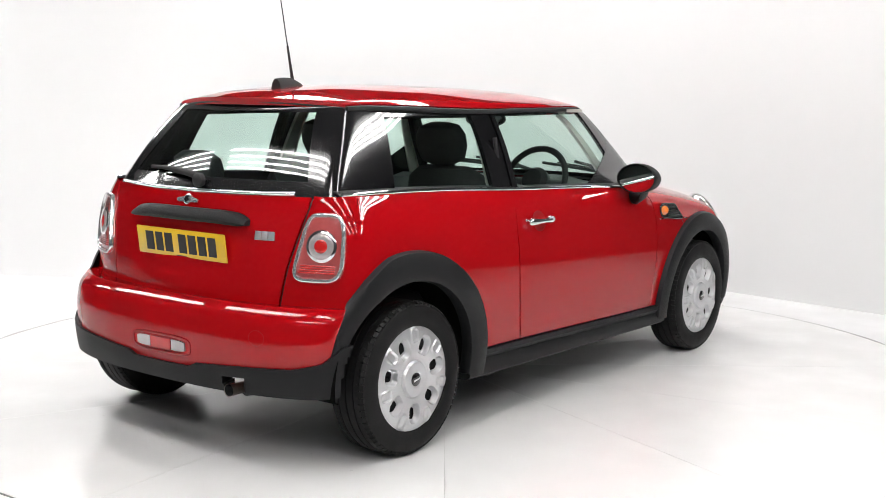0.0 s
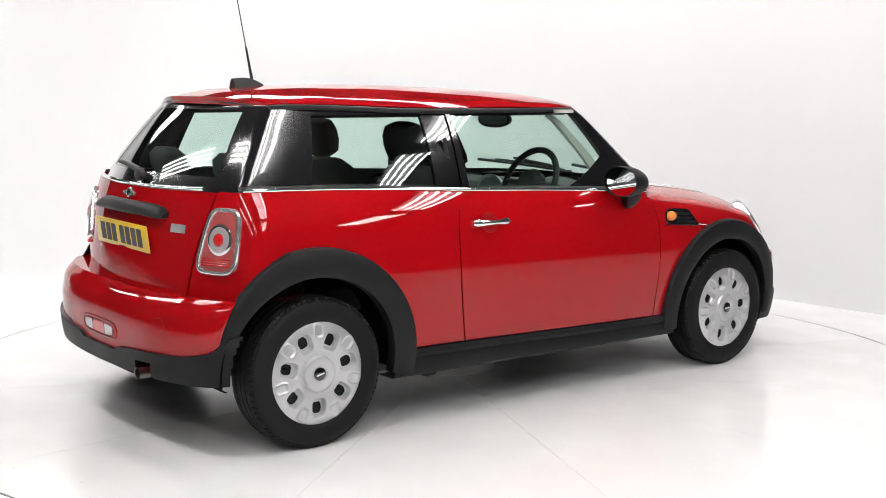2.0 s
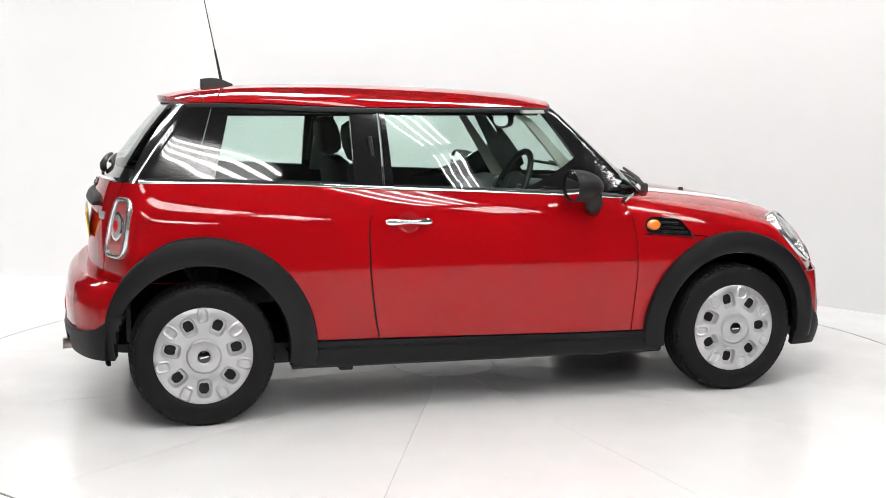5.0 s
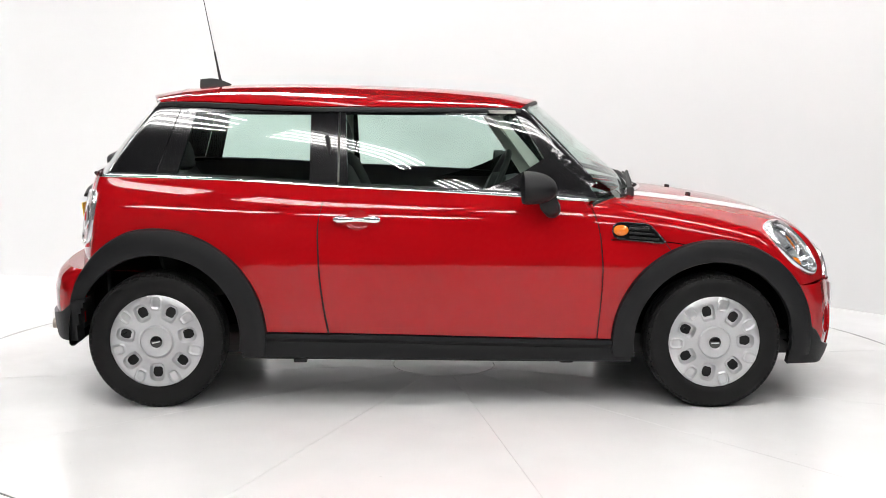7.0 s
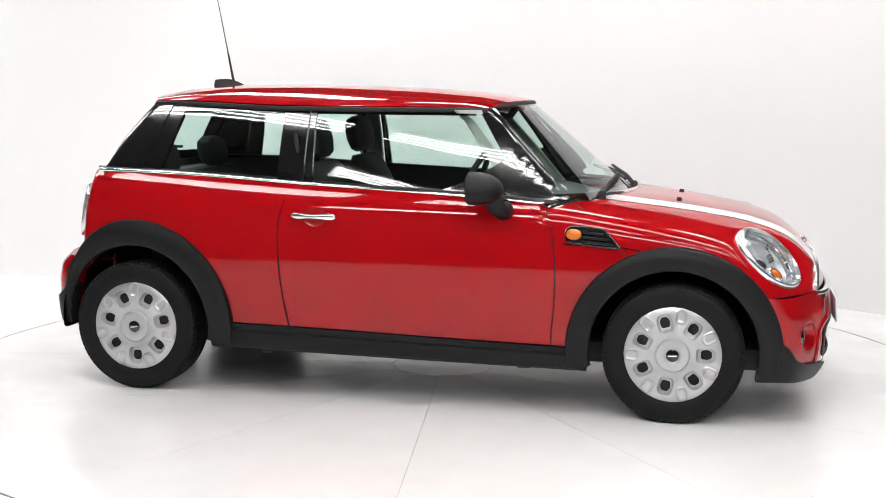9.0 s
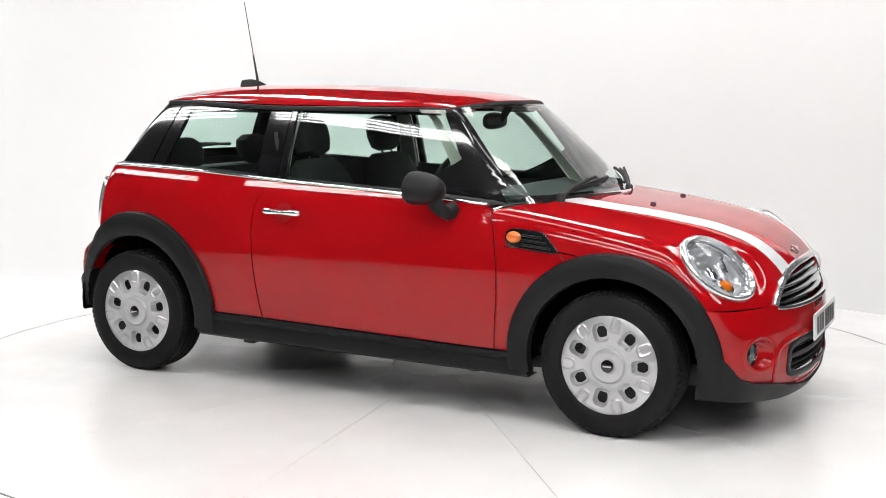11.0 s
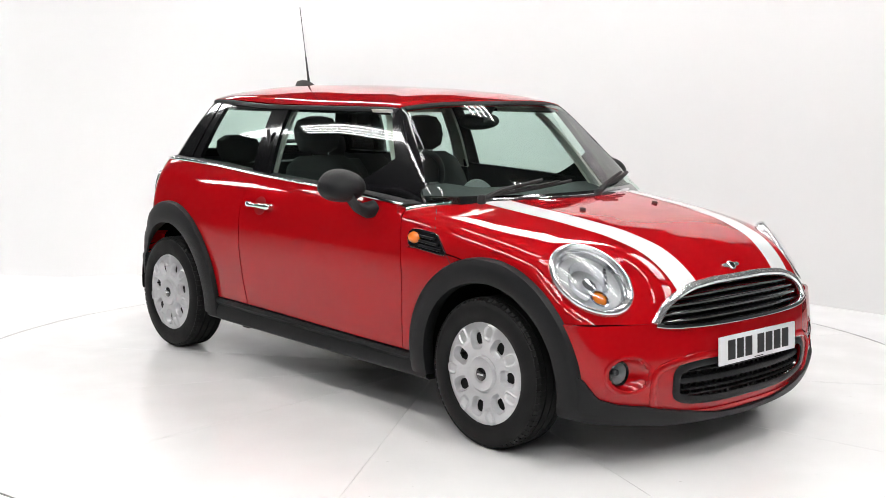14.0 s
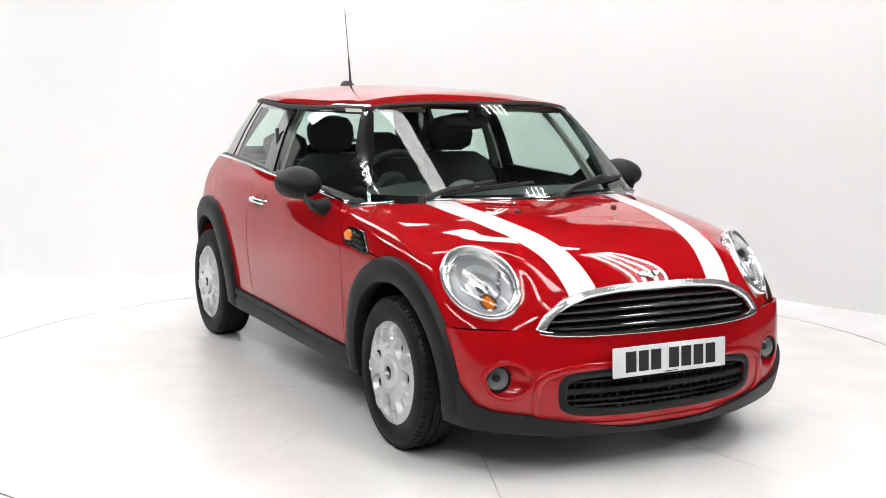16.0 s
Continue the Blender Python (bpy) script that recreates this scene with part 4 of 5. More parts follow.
def rear_fog(bumper):
    out = rounded(0.165, 0.034, 4, 56)
    p = [fan_at(form_bumper, 0.0, np.degrees(np.arctan2(a, 0.545)), 0.424 + b, -1, 0)[0] for a, b in out]
    strip("fog_recess_rim", p, normals(form_bumper, np.array(p)), 0.010, 0.004, RED_SHADED, bumper, closed=True)
    for a, b, mtl, nm in ((-0.138, -0.062, LENS_WHITE, "reversing_lens"), (-0.058, 0.058, RED_LENS, "rear_fog_lens"), (0.062, 0.138, LENS_WHITE, "reversing_lens")):
        u, v = np.meshgrid(U(12, a, b), U(8, -1, 1), indexing="ij")
        zz = 0.424 + v * 0.021 * np.sqrt(np.clip(1 - (np.abs(u) / 0.150) ** 8, 0.05, 1))
        q = fan_at(form_bumper, 0.0, np.degrees(np.arctan2(u, 0.545)), zz, -1, 0)
        panel(nm, q, 12, 8, form_bumper, mtl, bumper, lift=0.006, depth=0.008)


def tail_lamp(s):
    e = empty_part("tail_lamp", car, None, "red and clear tail lamp in a chrome frame")

    def place(u, v, lift=0.0):
        z = 0.824 + 0.119 * v
        left = 54.6 + 2.9 * v
        right = 64.8 + 0.9 * v
        a = (left + right) / 2 + (right - left) / 2 * u
        return fan_at(form_low, 0.05, a, z, s, lift)

    out = rounded(1.0, 1.0, 4.5, 72)
    p = place(np.array([a for a, b in out]), np.array([b for a, b in out]), 0.004)
    strip("lamp_frame", p, normals(form_low, p), 0.019, 0.014, SATIN, e, "chrome lamp frame", closed=True)
    # lens skin
    n, m = 12, 56
    rr, tt = np.meshgrid(U(n, 0.02, 0.97), np.arange(m) * 2 * np.pi / m, indexing="ij")
    cu, sv = np.cos(tt), np.sin(tt)
    k = (np.abs(cu) ** 4.5 + np.abs(sv) ** 4.5) ** (-1 / 4.5)
    p = place((rr * cu * k), (rr * sv * k), 0.0)
    nn = normals(form_low, p)
    p = p + nn * (0.007 + 0.006 * (1 - rr.ravel() ** 2))[:, None]
    f = [(i * m + j, (i + 1) * m + j, (i + 1) * m + (j + 1) % m, i * m + (j + 1) % m) for i in range(n - 1) for j in range(m)] + [tuple(range(m))]
    mesh_ob("lens", p, f, PINK_LENS, e, "smoky red lamp lens")
    # clear round window with a red bulb
    for r, du, lift, mtl, nm in ((0.060, 0.0, 0.013, CHROME, "clear_ring"), (0.051, 0.0, 0.0155, LENS_WHITE, "clear_window"), (0.027, 0.010, 0.019, RED_LENS, "stop_lamp")):
        c = place(0.05, 0.06, lift)[0]
        nv = Vector(normals(form_low, np.array([c]))[0])
        v, f = lathe([(-0.012, r), (0.0, r), (0.003, r * 0.9), (0.005, r * 0.5), (0.0055, 0.002)], "z", 32)
        M = Matrix.Translation(Vector(c)) @ nv.to_track_quat("Z", "Y").to_matrix().to_4x4()
        mesh_ob(nm, [M @ Vector(q) for q in v], f, mtl, e)
    for v0 in (-0.55, -0.62, -0.69, -0.76):
        q = place(U(10, -0.75, 0.75), np.full(10, v0), 0.011)
        strip("lens_ridge", q, normals(form_low, q), 0.006, 0.002, RED_LENS, e)


def tailgate():
    nu, nv = 80, 44
    u, v = np.meshgrid(U(nu, -1, 1), U(nv), indexing="ij")
    z = 0.590 + (1.006 - 0.590) * v
    ang = u * (SEAM_ANG(z) - 0.4)
    tg = panel("tailgate", fan_points(form_low, 0.05, ang, z), nu, nv, form_low, RED, car, "red tailgate")
    ang, z = np.meshgrid(U(60, -88, 88), U(16, 0.62, 1.02), indexing="ij")
    panel("tail_trim", fan_points(form_low, 0.05, ang, z), 60, 16, form_low, TRIM_GREY, car, "charcoal inner tail trim", cut=in_arch(0.43), lift=-0.026, depth=0.004)
    # black grip bar above the plate
    ys = U(40, -0.355, 0.355)
    zz = 0.912 - 0.012 * (np.abs(ys) / 0.355) ** 4
    ax = np.degrees(np.arctan2(-ys, 0.47))
    p = fan_at(form_low, 0.05, ax, zz, -1, 0)
    secs = []
    for i in range(40):
        x, y, z = p[i]
        h = 0.032 * (1 - 0.60 * (abs(ys[i]) / 0.355) ** 10)
        secs.append([(x + 0.01, y, z - h * 0.6), (x - 0.030, y, z - h * 0.55), (x - 0.034, y, z - h * 0.2), (x - 0.024, y, z + h * 0.6), (x - 0.008, y, z + h), (x + 0.01, y, z + h)])
    v2, f = rings(secs)
    mesh_ob("tailgate_grip", v2, f, CLADDING, tg, "black tailgate grip bar")
    q = fan_at(form_low, 0.05, 0.0, 0.972, -1, 0.004)[0]
    winged_badge(pose(*q, 0, -72, 0), tg, 0.060)
    # model lettering as plain chrome shapes
    for k in range(3):
        y = -0.385 - 0.036 * k
        a = math.degrees(math.atan2(-y, 0.45))
        c = fan_at(form_low, 0.05, a, 0.858, -1, 0.002)[0]
        nv = Vector(normals(form_low, np.array([c]))[0])
        part("letter_shape", box_bm(-0.014, 0.014, -0.017, 0.017, -0.002, 0.003, 0.002), SILVER, tg, m=Matrix.Translation(Vector(c)) @ nv.to_track_quat("Z", "Y").to_matrix().to_4x4())
    # chrome strip under the rear screen
    yy = U(50, -0.60, 0.60)
    a = np.degrees(np.arctan2(-yy, 0.44))
    c = fan_at(form_low, 0.05, a, 1.006 + 0 * a, -1, 0)
    c[:, 2] = 1.008 + 0.008 * (np.abs(yy) / 0.6) ** 2
    strip("waist_strip", c, np.tile([-0.8, 0, 0.6], (50, 1)), 0.016, 0.010, CHROME, tg, "chrome strip below the rear screen")
    # rear wiper
    w = empty_part("rear_wiper", tg, None, "black rear wiper")
    def rs(y, z, lift):
        o = np.array([[0.8, y, z]])
        q = meet(form_house, o, np.array([[-1.0, 0, 0]]))
        return (q + normals(form_house, q) * lift)[0]
    pv = rs(-0.02, 1.035, 0.02)
    v, f = lathe([(0, 0.028), (0.022, 0.026), (0.03, 0.015), (0.031, 0.002)], "x", 20)
    mesh_ob("pivot", [(pv[0] - a + 0.01, pv[1] + b, pv[2] + c) for a, b, c in v], f, MATT_BLACK, w)
    pa = [rs(-0.02 + 0.30 * k / 6, 1.045 + 0.022 * math.sin(k / 6 * 1.8), 0.03) for k in range(7)]
    v, f = tube(pa, [0.014, 0.014, 0.012, 0.011, 0.010, 0.009, 0.007], 10)
    mesh_ob("arm", v, f, MATT_BLACK, w)
    pb = [rs(0.02 + 0.34 * k / 8, 1.058 + 0.018 * math.sin(k / 8 * 2.0), 0.008) for k in range(9)]
    v, f = tube(pb, 0.008, 8)
    mesh_ob("blade", v, f, MATT_BLACK, w)


def arch(xw, s, a0, a1, r0, r1, zc=HUB_Z, shrink=0.0):
    n = 56
    prof = ((r0 + 0.008, -0.035), (r0, -0.004), (r0 + 0.006, 0.020), (r0 + 0.03, 0.030), (r1 - 0.03, 0.026), (r1 - 0.006, 0.018), (r1, 0.006), (r1 + 0.001, -0.01))
    ang = np.radians(a0 + (a1 - a0) * np.arange(n + 1) / n)[:, None]
    rr, lift = np.array([p[0] for p in prof])[None], np.array([p[1] for p in prof])
    rr = rr - shrink * np.clip((np.degrees(ang) - 105) / 60, 0, 1) * (rr - r0) / (r1 - r0)
    p = side_at(form_bumper, xw + rr * np.cos(ang), np.maximum(zc + rr * np.sin(ang), 0.230), 0, s).reshape(n + 1, len(prof), 3)
    fade = 1 - 0.8 * (shrink > 0) * np.clip((np.degrees(ang) - 118) / 30, 0, 1)
    p[:, :, 1] += s * lift * fade
    v, f = rings(p.tolist(), closed=False)
    if s < 0:
        f = [q[::-1] for q in f]
    mesh_ob("wheel_arch", v, f, CLADDING, car, "matt black plastic wheel arch cladding")
    # dark wheel house behind
    secs = []
    for yy in (0.42, 0.770):
        secs.append([(xw + 0.395 * math.cos(a), s * yy, max(zc + 0.395 * math.sin(a), 0.27)) for a in [radians(-20 + 220 * k / 30) for k in range(31)]])
    secs.insert(0, [(xw + 0.02 * math.cos(a), s * 0.42, zc + 0.02 * math.sin(a)) for a in [radians(-20 + 220 * k / 30) for k in range(31)]])
    v, f = rings(secs, closed=False)
    mesh_ob("wheel_house", v, f, LINER, car)


def sill(s):
    n = 40
    secs = []
    xs = 0.375 + (2.10 - 0.375) * np.arange(n + 1) / n
    ys = np.abs(side_at(form_low, xs, SILL_TOP(xs), 0, s)[:, 1])
    for i in range(n + 1):
        x = float(xs[i])
        zt = float(SILL_TOP(x))
        y = float(ys[i])
        zb = 0.218 - 0.018 * i / n
        prof = [(y - 0.03, zt), (y + 0.014, zt - 0.002), (y + 0.016, zt - 0.02), (y + 0.002, zt - 0.038), (y + 0.012, zt - 0.07), (y + 0.008, zb + 0.012), (y - 0.01, zb), (y - 0.12, zb)]
        secs.append([(x, s * a, b) for a, b in prof])
    v, f = rings(secs, closed=False)
    mesh_ob("sill", v, f, CLADDING, car, "black plastic side sill")
    for x in (0.62, 1.82):
        part("jack_point", box_bm(x - 0.03, x + 0.03, s * 0.70 - 0.03, s * 0.70 + 0.03, 0.185, 0.225, 0.006), MATT_BLACK, car)


def form_roof(x, y, z):
    a = np.abs(y)
    return smin(house_width(x, z) + 0.014 - a, ROOF(x) - ROOF_CROWN(x) * (a / 0.58) ** 2.5 - z, k=0.010)


def roof_edges(u, y):
    x0 = -0.125 + 0.42 * y**2
    x1 = 1.728 - 0.41 * y**2
    return x0 * (1 - u) + x1 * u


def house():
    nu, nv = 80, 60
    u, v = np.meshgrid(U(nu, 0, 1), U(nv, -1, 1), indexing="ij")
    y = v * ROOF_HALF(u)
    x = roof_edges(u, y)
    p = top_at(form_roof, x, y, 0, 1.0)
    roof = panel("roof", p, nu, nv, form_roof, RED, car, "red roof skin", depth=0.03)
    # headliner
    u, v = np.meshgrid(U(30, 0.03, 0.96), U(20, -1, 1), indexing="ij")
    y = v * (ROOF_HALF(u) - 0.03)
    p = top_at(form_roof, roof_edges(u, y), y, 0, 1.0)
    panel("headliner", p, 30, 20, form_roof, HEADLINER, car, "pale grey headliner", lift=-0.035, depth=0.004)
    # black gutter trim right round under the roof
    for s in (-1, 1):
        uu = U(70)
        yy = s * (ROOF_HALF(uu) + 0.002)
        q = top_at(form_roof, roof_edges(uu, yy), yy, 0, 1.0)
        q[:, 2] -= 0.014
        strip("gutter_trim", q, np.tile([0, s, 0.05], (70, 1)), 0.022, 0.012, MATT_BLACK, roof, "black roof gutter trim")
    yy = U(50, -0.528, 0.528)
    q = top_at(form_roof, roof_edges(np.ones(50), yy), yy, 0, 1.0)
    q[:, 2] -= 0.014
    strip("screen_trim", q, np.tile([0.8, 0, 0.5], (50, 1)), 0.020, 0.010, MATT_BLACK, roof)
    yy = U(50, -0.480, 0.480)
    q = top_at(form_roof, roof_edges(np.zeros(50), yy), yy, 0, 1.0)
    q[:, 2] -= 0.020
    q[:, 0] += 0.012
    strip("spoiler_lip", q, np.tile([-0.9, 0, -0.3], (50, 1)), 0.016, 0.008, MATT_BLACK, roof, "black lip under the roof spoiler")
    part("brake_light", box_bm(-0.100, -0.086, -0.12, 0.12, 1.318, 1.334, 0.003), PINK_LENS, roof)
    # seam across the roof between skin and spoiler
    yy = U(50, -0.52, 0.52)
    q = top_at(form_roof, 0.035 + 0.05 * yy**2, yy, 0, 1.0)
    strip("roof_joint", q, normals(form_roof, q), 0.004, 0.0006, MATT_BLACK, roof)
    # windscreen and rear screen
    u, v = np.meshgrid(U(50, -1, 1), U(24), indexing="ij")
    z = 0.925 + (1.352 - 0.925) * v
    y = u * (0.720 - 0.200 * v)
    o = np.stack([np.full(u.size, 0.8), y.ravel(), z.ravel()], axis=1)
    p = meet(form_house, o, np.tile([1.0, 0, 0], (u.size, 1)))
    ws = panel("windscreen", p, 50, 24, form_house, GLASS, car, "green tinted windscreen", depth=0.004)
    z = 1.0 + (1.338 - 1.0) * v
    y = u * (0.635 - 0.195 * v)
    o = np.stack([np.full(u.size, 0.8), y.ravel(), z.ravel()], axis=1)
    p = meet(form_house, o, np.tile([-1.0, 0, 0], (u.size, 1)))
    rsn = panel("rear_screen", p, 50, 24, form_house, GLASS, car, "tinted rear screen", depth=0.004)
    # dark printed borders of the two screens
    border(ws, form_house, 1.0, 0.925, 1.352, 0.720, 0.200, 0.962, 0.955, 0.07)
    border(rsn, form_house, -1.0, 1.0, 1.338, 0.635, 0.195, 0.84, 0.93, 0.17)
    for s in (-1, 1):
        zl, zh = lambda x: BELT(x), lambda x: 1.336 + 0 * x
        kw = dict(s=s, depth=0.004)
        side_panel("quarter_window", form_house, lambda v: -0.02 + 0.09 * v, lambda v: 0.78 + 0 * v, zl, zh, 30, 16, GLASS, car, "tinted quarter window", lift=-0.004, **kw)
        side_panel("door_window", form_house, lambda v: 0.80 + 0 * v, lambda v: 1.89 - 0.30 * v, zl, zh, 40, 16, GLASS, car, "green tinted door window", lift=-0.004, **kw)
        kw["depth"] = 0.02
        vv = U(18)
        zz = 1.012 + 0.324 * vv
        wv = (zz - 1.0) / 0.338
        ys = 0.635 - 0.195 * wv - 0.03
        xb = meet(form_house, np.stack([np.full(18, 0.8), ys, zz], axis=1), np.tile([-1.0, 0, 0], (18, 1)))[:, 0]
        a0 = np.degrees(np.arctan2(ys, 0.3 - xb))
        xr = -0.025 + 0.105 * vv
        a1 = np.degrees(np.arctan2(np.abs(side_at(form_house, xr, zz)[:, 1]), 0.3 - xr))
        uu = U(26)[:, None]
        panel("rear_pillar", fan_at(form_house, 0.3, a0 * (1 - uu) + a1 * uu, zz + 0 * uu, s), 26, 18, form_house, GLOSS_BLACK, car, "gloss black rear pillar", depth=0.02, lift=0.002)
        side_panel("window_border", form_house, lambda v: -0.022 + 0.105 * v, lambda v: 0.070 + 0.085 * v, zl, zh, 8, 16, GLOSS_BLACK, car, lift=-0.002, **kw)
        side_panel("window_border", form_house, lambda v: 0.665 + 0 * v, lambda v: 0.788 + 0 * v, zl, zh, 8, 16, GLOSS_BLACK, car, lift=-0.002, **kw)
        side_panel("window_rail", form_house, lambda v: 0.10 + 0.03 * v, lambda v: 0.68 + 0 * v, lambda x: 1.297 + 0 * x, zh, 20, 5, GLOSS_BLACK, car, lift=-0.001, **kw)
        side_panel("door_frame", form_house, lambda v: 0.797 + 0 * v, lambda v: 0.835 - 0.015 * v, zl, zh, 6, 16, GLOSS_BLACK, car, lift=0.002, **kw)
        side_panel("door_frame", form_house, lambda v: 0.81 + 0 * v, lambda v: 1.56 - 0.04 * v, lambda x: 1.299 + 0 * x, zh, 20, 5, GLOSS_BLACK, car, lift=0.001, **kw)
        side_panel("screen_pillar", form_house, lambda v: 1.815 - 0.255 * v, lambda v: 1.955 - 0.345 * v, zl, zh, 10, 16, GLOSS_BLACK, car, "gloss black windscreen pillar", lift=0.001, **kw)
        # pale inner pillar trims
        kk = dict(s=s, depth=0.015, lift=-0.05)
        side_panel("pillar_trim", form_house, lambda v: 0.70 + 0.03 * v, lambda v: 0.80 + 0 * v, zl, zh, 6, 10, HEADLINER, car, "pale inner pillar trim", **kk)
        side_panel("pillar_trim", form_house, lambda v: 1.745 - 0.27 * v, lambda v: 1.83 - 0.32 * v, zl, zh, 6, 10, HEADLINER, car, "pale inner pillar trim", **kk)
    antenna(roof)
    cowl()


def border(parent, form, dx, z0, z1, w0, dw, side, top, low):
    """Dark printed edge round a screen."""
    def place(u, v, lift):
        z = z0 + (z1 - z0) * v
        y = u * (w0 - dw * v)
        o = np.stack([np.full(u.size, 0.8), y.ravel(), z.ravel()], axis=1)
        q = meet(form, o, np.tile([dx, 0, 0], (u.size, 1)))
        return q
    for a, b, c, d in ((-1, -side, 0, 1), (side, 1, 0, 1), (-side, side, top, 1), (-side, side, 0, low)):
        u, v = np.meshgrid(U(14, a, b), U(14, c, d), indexing="ij")
        panel("printed_border", place(u, v, 0), 14, 14, form, GLOSS_BLACK, parent, lift=0.0015, depth=0.003)


def antenna(roof):
    e = empty_part("antenna", car, None, "black roof aerial with a thin mast")
    c = top_at(form_roof, 0.10, 0.0, 0, 1.0)[0]
    secs = []
    for k in range(9):
        w = k / 8
        x = 0.060 - 0.150 * w
        h = 0.010 + 0.040 * math.sin(min(1, w * 1.25) * math.pi / 2) * (1 - 0.12 * w)
        hw = 0.030 * (0.25 + 0.75 * math.sin(min(1, 0.1 + w) * math.pi / 2))
        zb = top_at(form_roof, 0.165 + x, 0.0, 0, 1.0)[0][2] - 0.004
        secs.append([(0.165 + x, -hw, zb), (0.165 + x, -hw * 0.75, zb + h * 0.6), (0.165 + x, -hw * 0.3, zb + h), (0.165 + x, hw * 0.3, zb + h), (0.165 + x, hw * 0.75, zb + h * 0.6), (0.165 + x, hw, zb)])
    v, f = rings(secs)
    mesh_ob("aerial_base", v, f, MATT_BLACK, e)
    d = Vector((-0.19, 0, 0.98)).normalized()
    o = Vector((0.172, 0, 1.440))
    v, f = tube([o, o + d * 0.05, o + d * 0.145], [0.0075, 0.006, 0.0045], 10)
    mesh_ob("mast_root", v, f, MATT_BLACK, e)
    v, f = tube([o + d * 0.145, o + d * 0.43], [0.0028, 0.0022], 8)
    mesh_ob("mast", v, f, DARK_METAL, e)


def cowl():
    # black scuttle between bonnet and screen
    n, m = 50, 6
    u, v = np.meshgrid(U(n, -1, 1), U(m), indexing="ij")
    y = u * 0.735
    xb = 2.262 - 0.60 * y**2
    xf = xb - 0.115 + 0.05 * np.abs(u) ** 3
    x = xb * (1 - v) + xf * v
    zb = top_at(form_low, xb, y, 0, 0.6)[:, 2].reshape(n, m)
    z = zb - 0.004 - 0.014 * np.sin(np.pi * v) + 0.006 * v
    idx = np.arange(n * m).reshape(n, m)
    p = np.stack([x.ravel(), y.ravel(), z.ravel()], axis=1)
    f = [(int(idx[i, j]), int(idx[i + 1, j]), int(idx[i + 1, j + 1]), int(idx[i, j + 1])) for i in range(n - 1) for j in range(m - 1)]
    mesh_ob("scuttle", p, f, MATT_BLACK, car, "black plastic scuttle panel")
    # chrome arc on its front edge
    yy = U(60, -0.745, 0.745)
    xx = 2.245 - 0.60 * yy**2
    q = top_at(form_low, xx, yy, 0.0, 0.6)
    strip("scuttle_strip", q, np.tile([0.1, 0, 1.0], (60, 1)), 0.018, 0.010, CHROME, car, "chrome strip round the screen foot")

    def sc(y, z, lift):
        q = meet(form_house, np.array([[0.8, y, z]]), np.array([[1.0, 0, 0]]))
        return Vector((q + normals(form_house, q) * lift)[0])
    for y0, y1, z1, z2 in ((-0.50, 0.02, 0.955, 1.005), (0.12, 0.62, 0.960, 1.010)):
        w = empty_part("wiper", car, None, "black windscreen wiper")
        piv = sc(y0, 0.935, 0.03)
        piv.z = 0.945
        v, f = lathe([(-0.03, 0.018), (0.012, 0.018), (0.02, 0.012), (0.021, 0.002)], "z", 18)
        mesh_ob("pivot", [(piv.x + a, piv.y + b, piv.z + c) for a, b, c in v], f, MATT_BLACK, w)
        mid = sc(y0 + (y1 - y0) * 0.62, z1 + (z2 - z1) * 0.62, 0.04)
        v, f = tube([piv, piv.lerp(mid, 0.35) + Vector((0, 0, 0.012)), mid], [0.012, 0.011, 0.007], 8)
        mesh_ob("arm", v, f, MATT_BLACK, w)
        bl = [sc(y0 + (y1 - y0) * (0.16 + 0.84 * k / 10), z1 - 0.012 + (z2 - z1) * (0.2 + 0.8 * k / 10), 0.012) for k in range(11)]
        v, f = tube(bl, 0.008, 8)
        mesh_ob("blade", v, f, MATT_BLACK, w)
        v, f = tube([b + Vector((0.006, 0, 0.012)) for b in bl[2:9]], 0.005, 6)
        mesh_ob("blade_spring", v, f, MATT_BLACK, w)


HUB_MESHES = {}


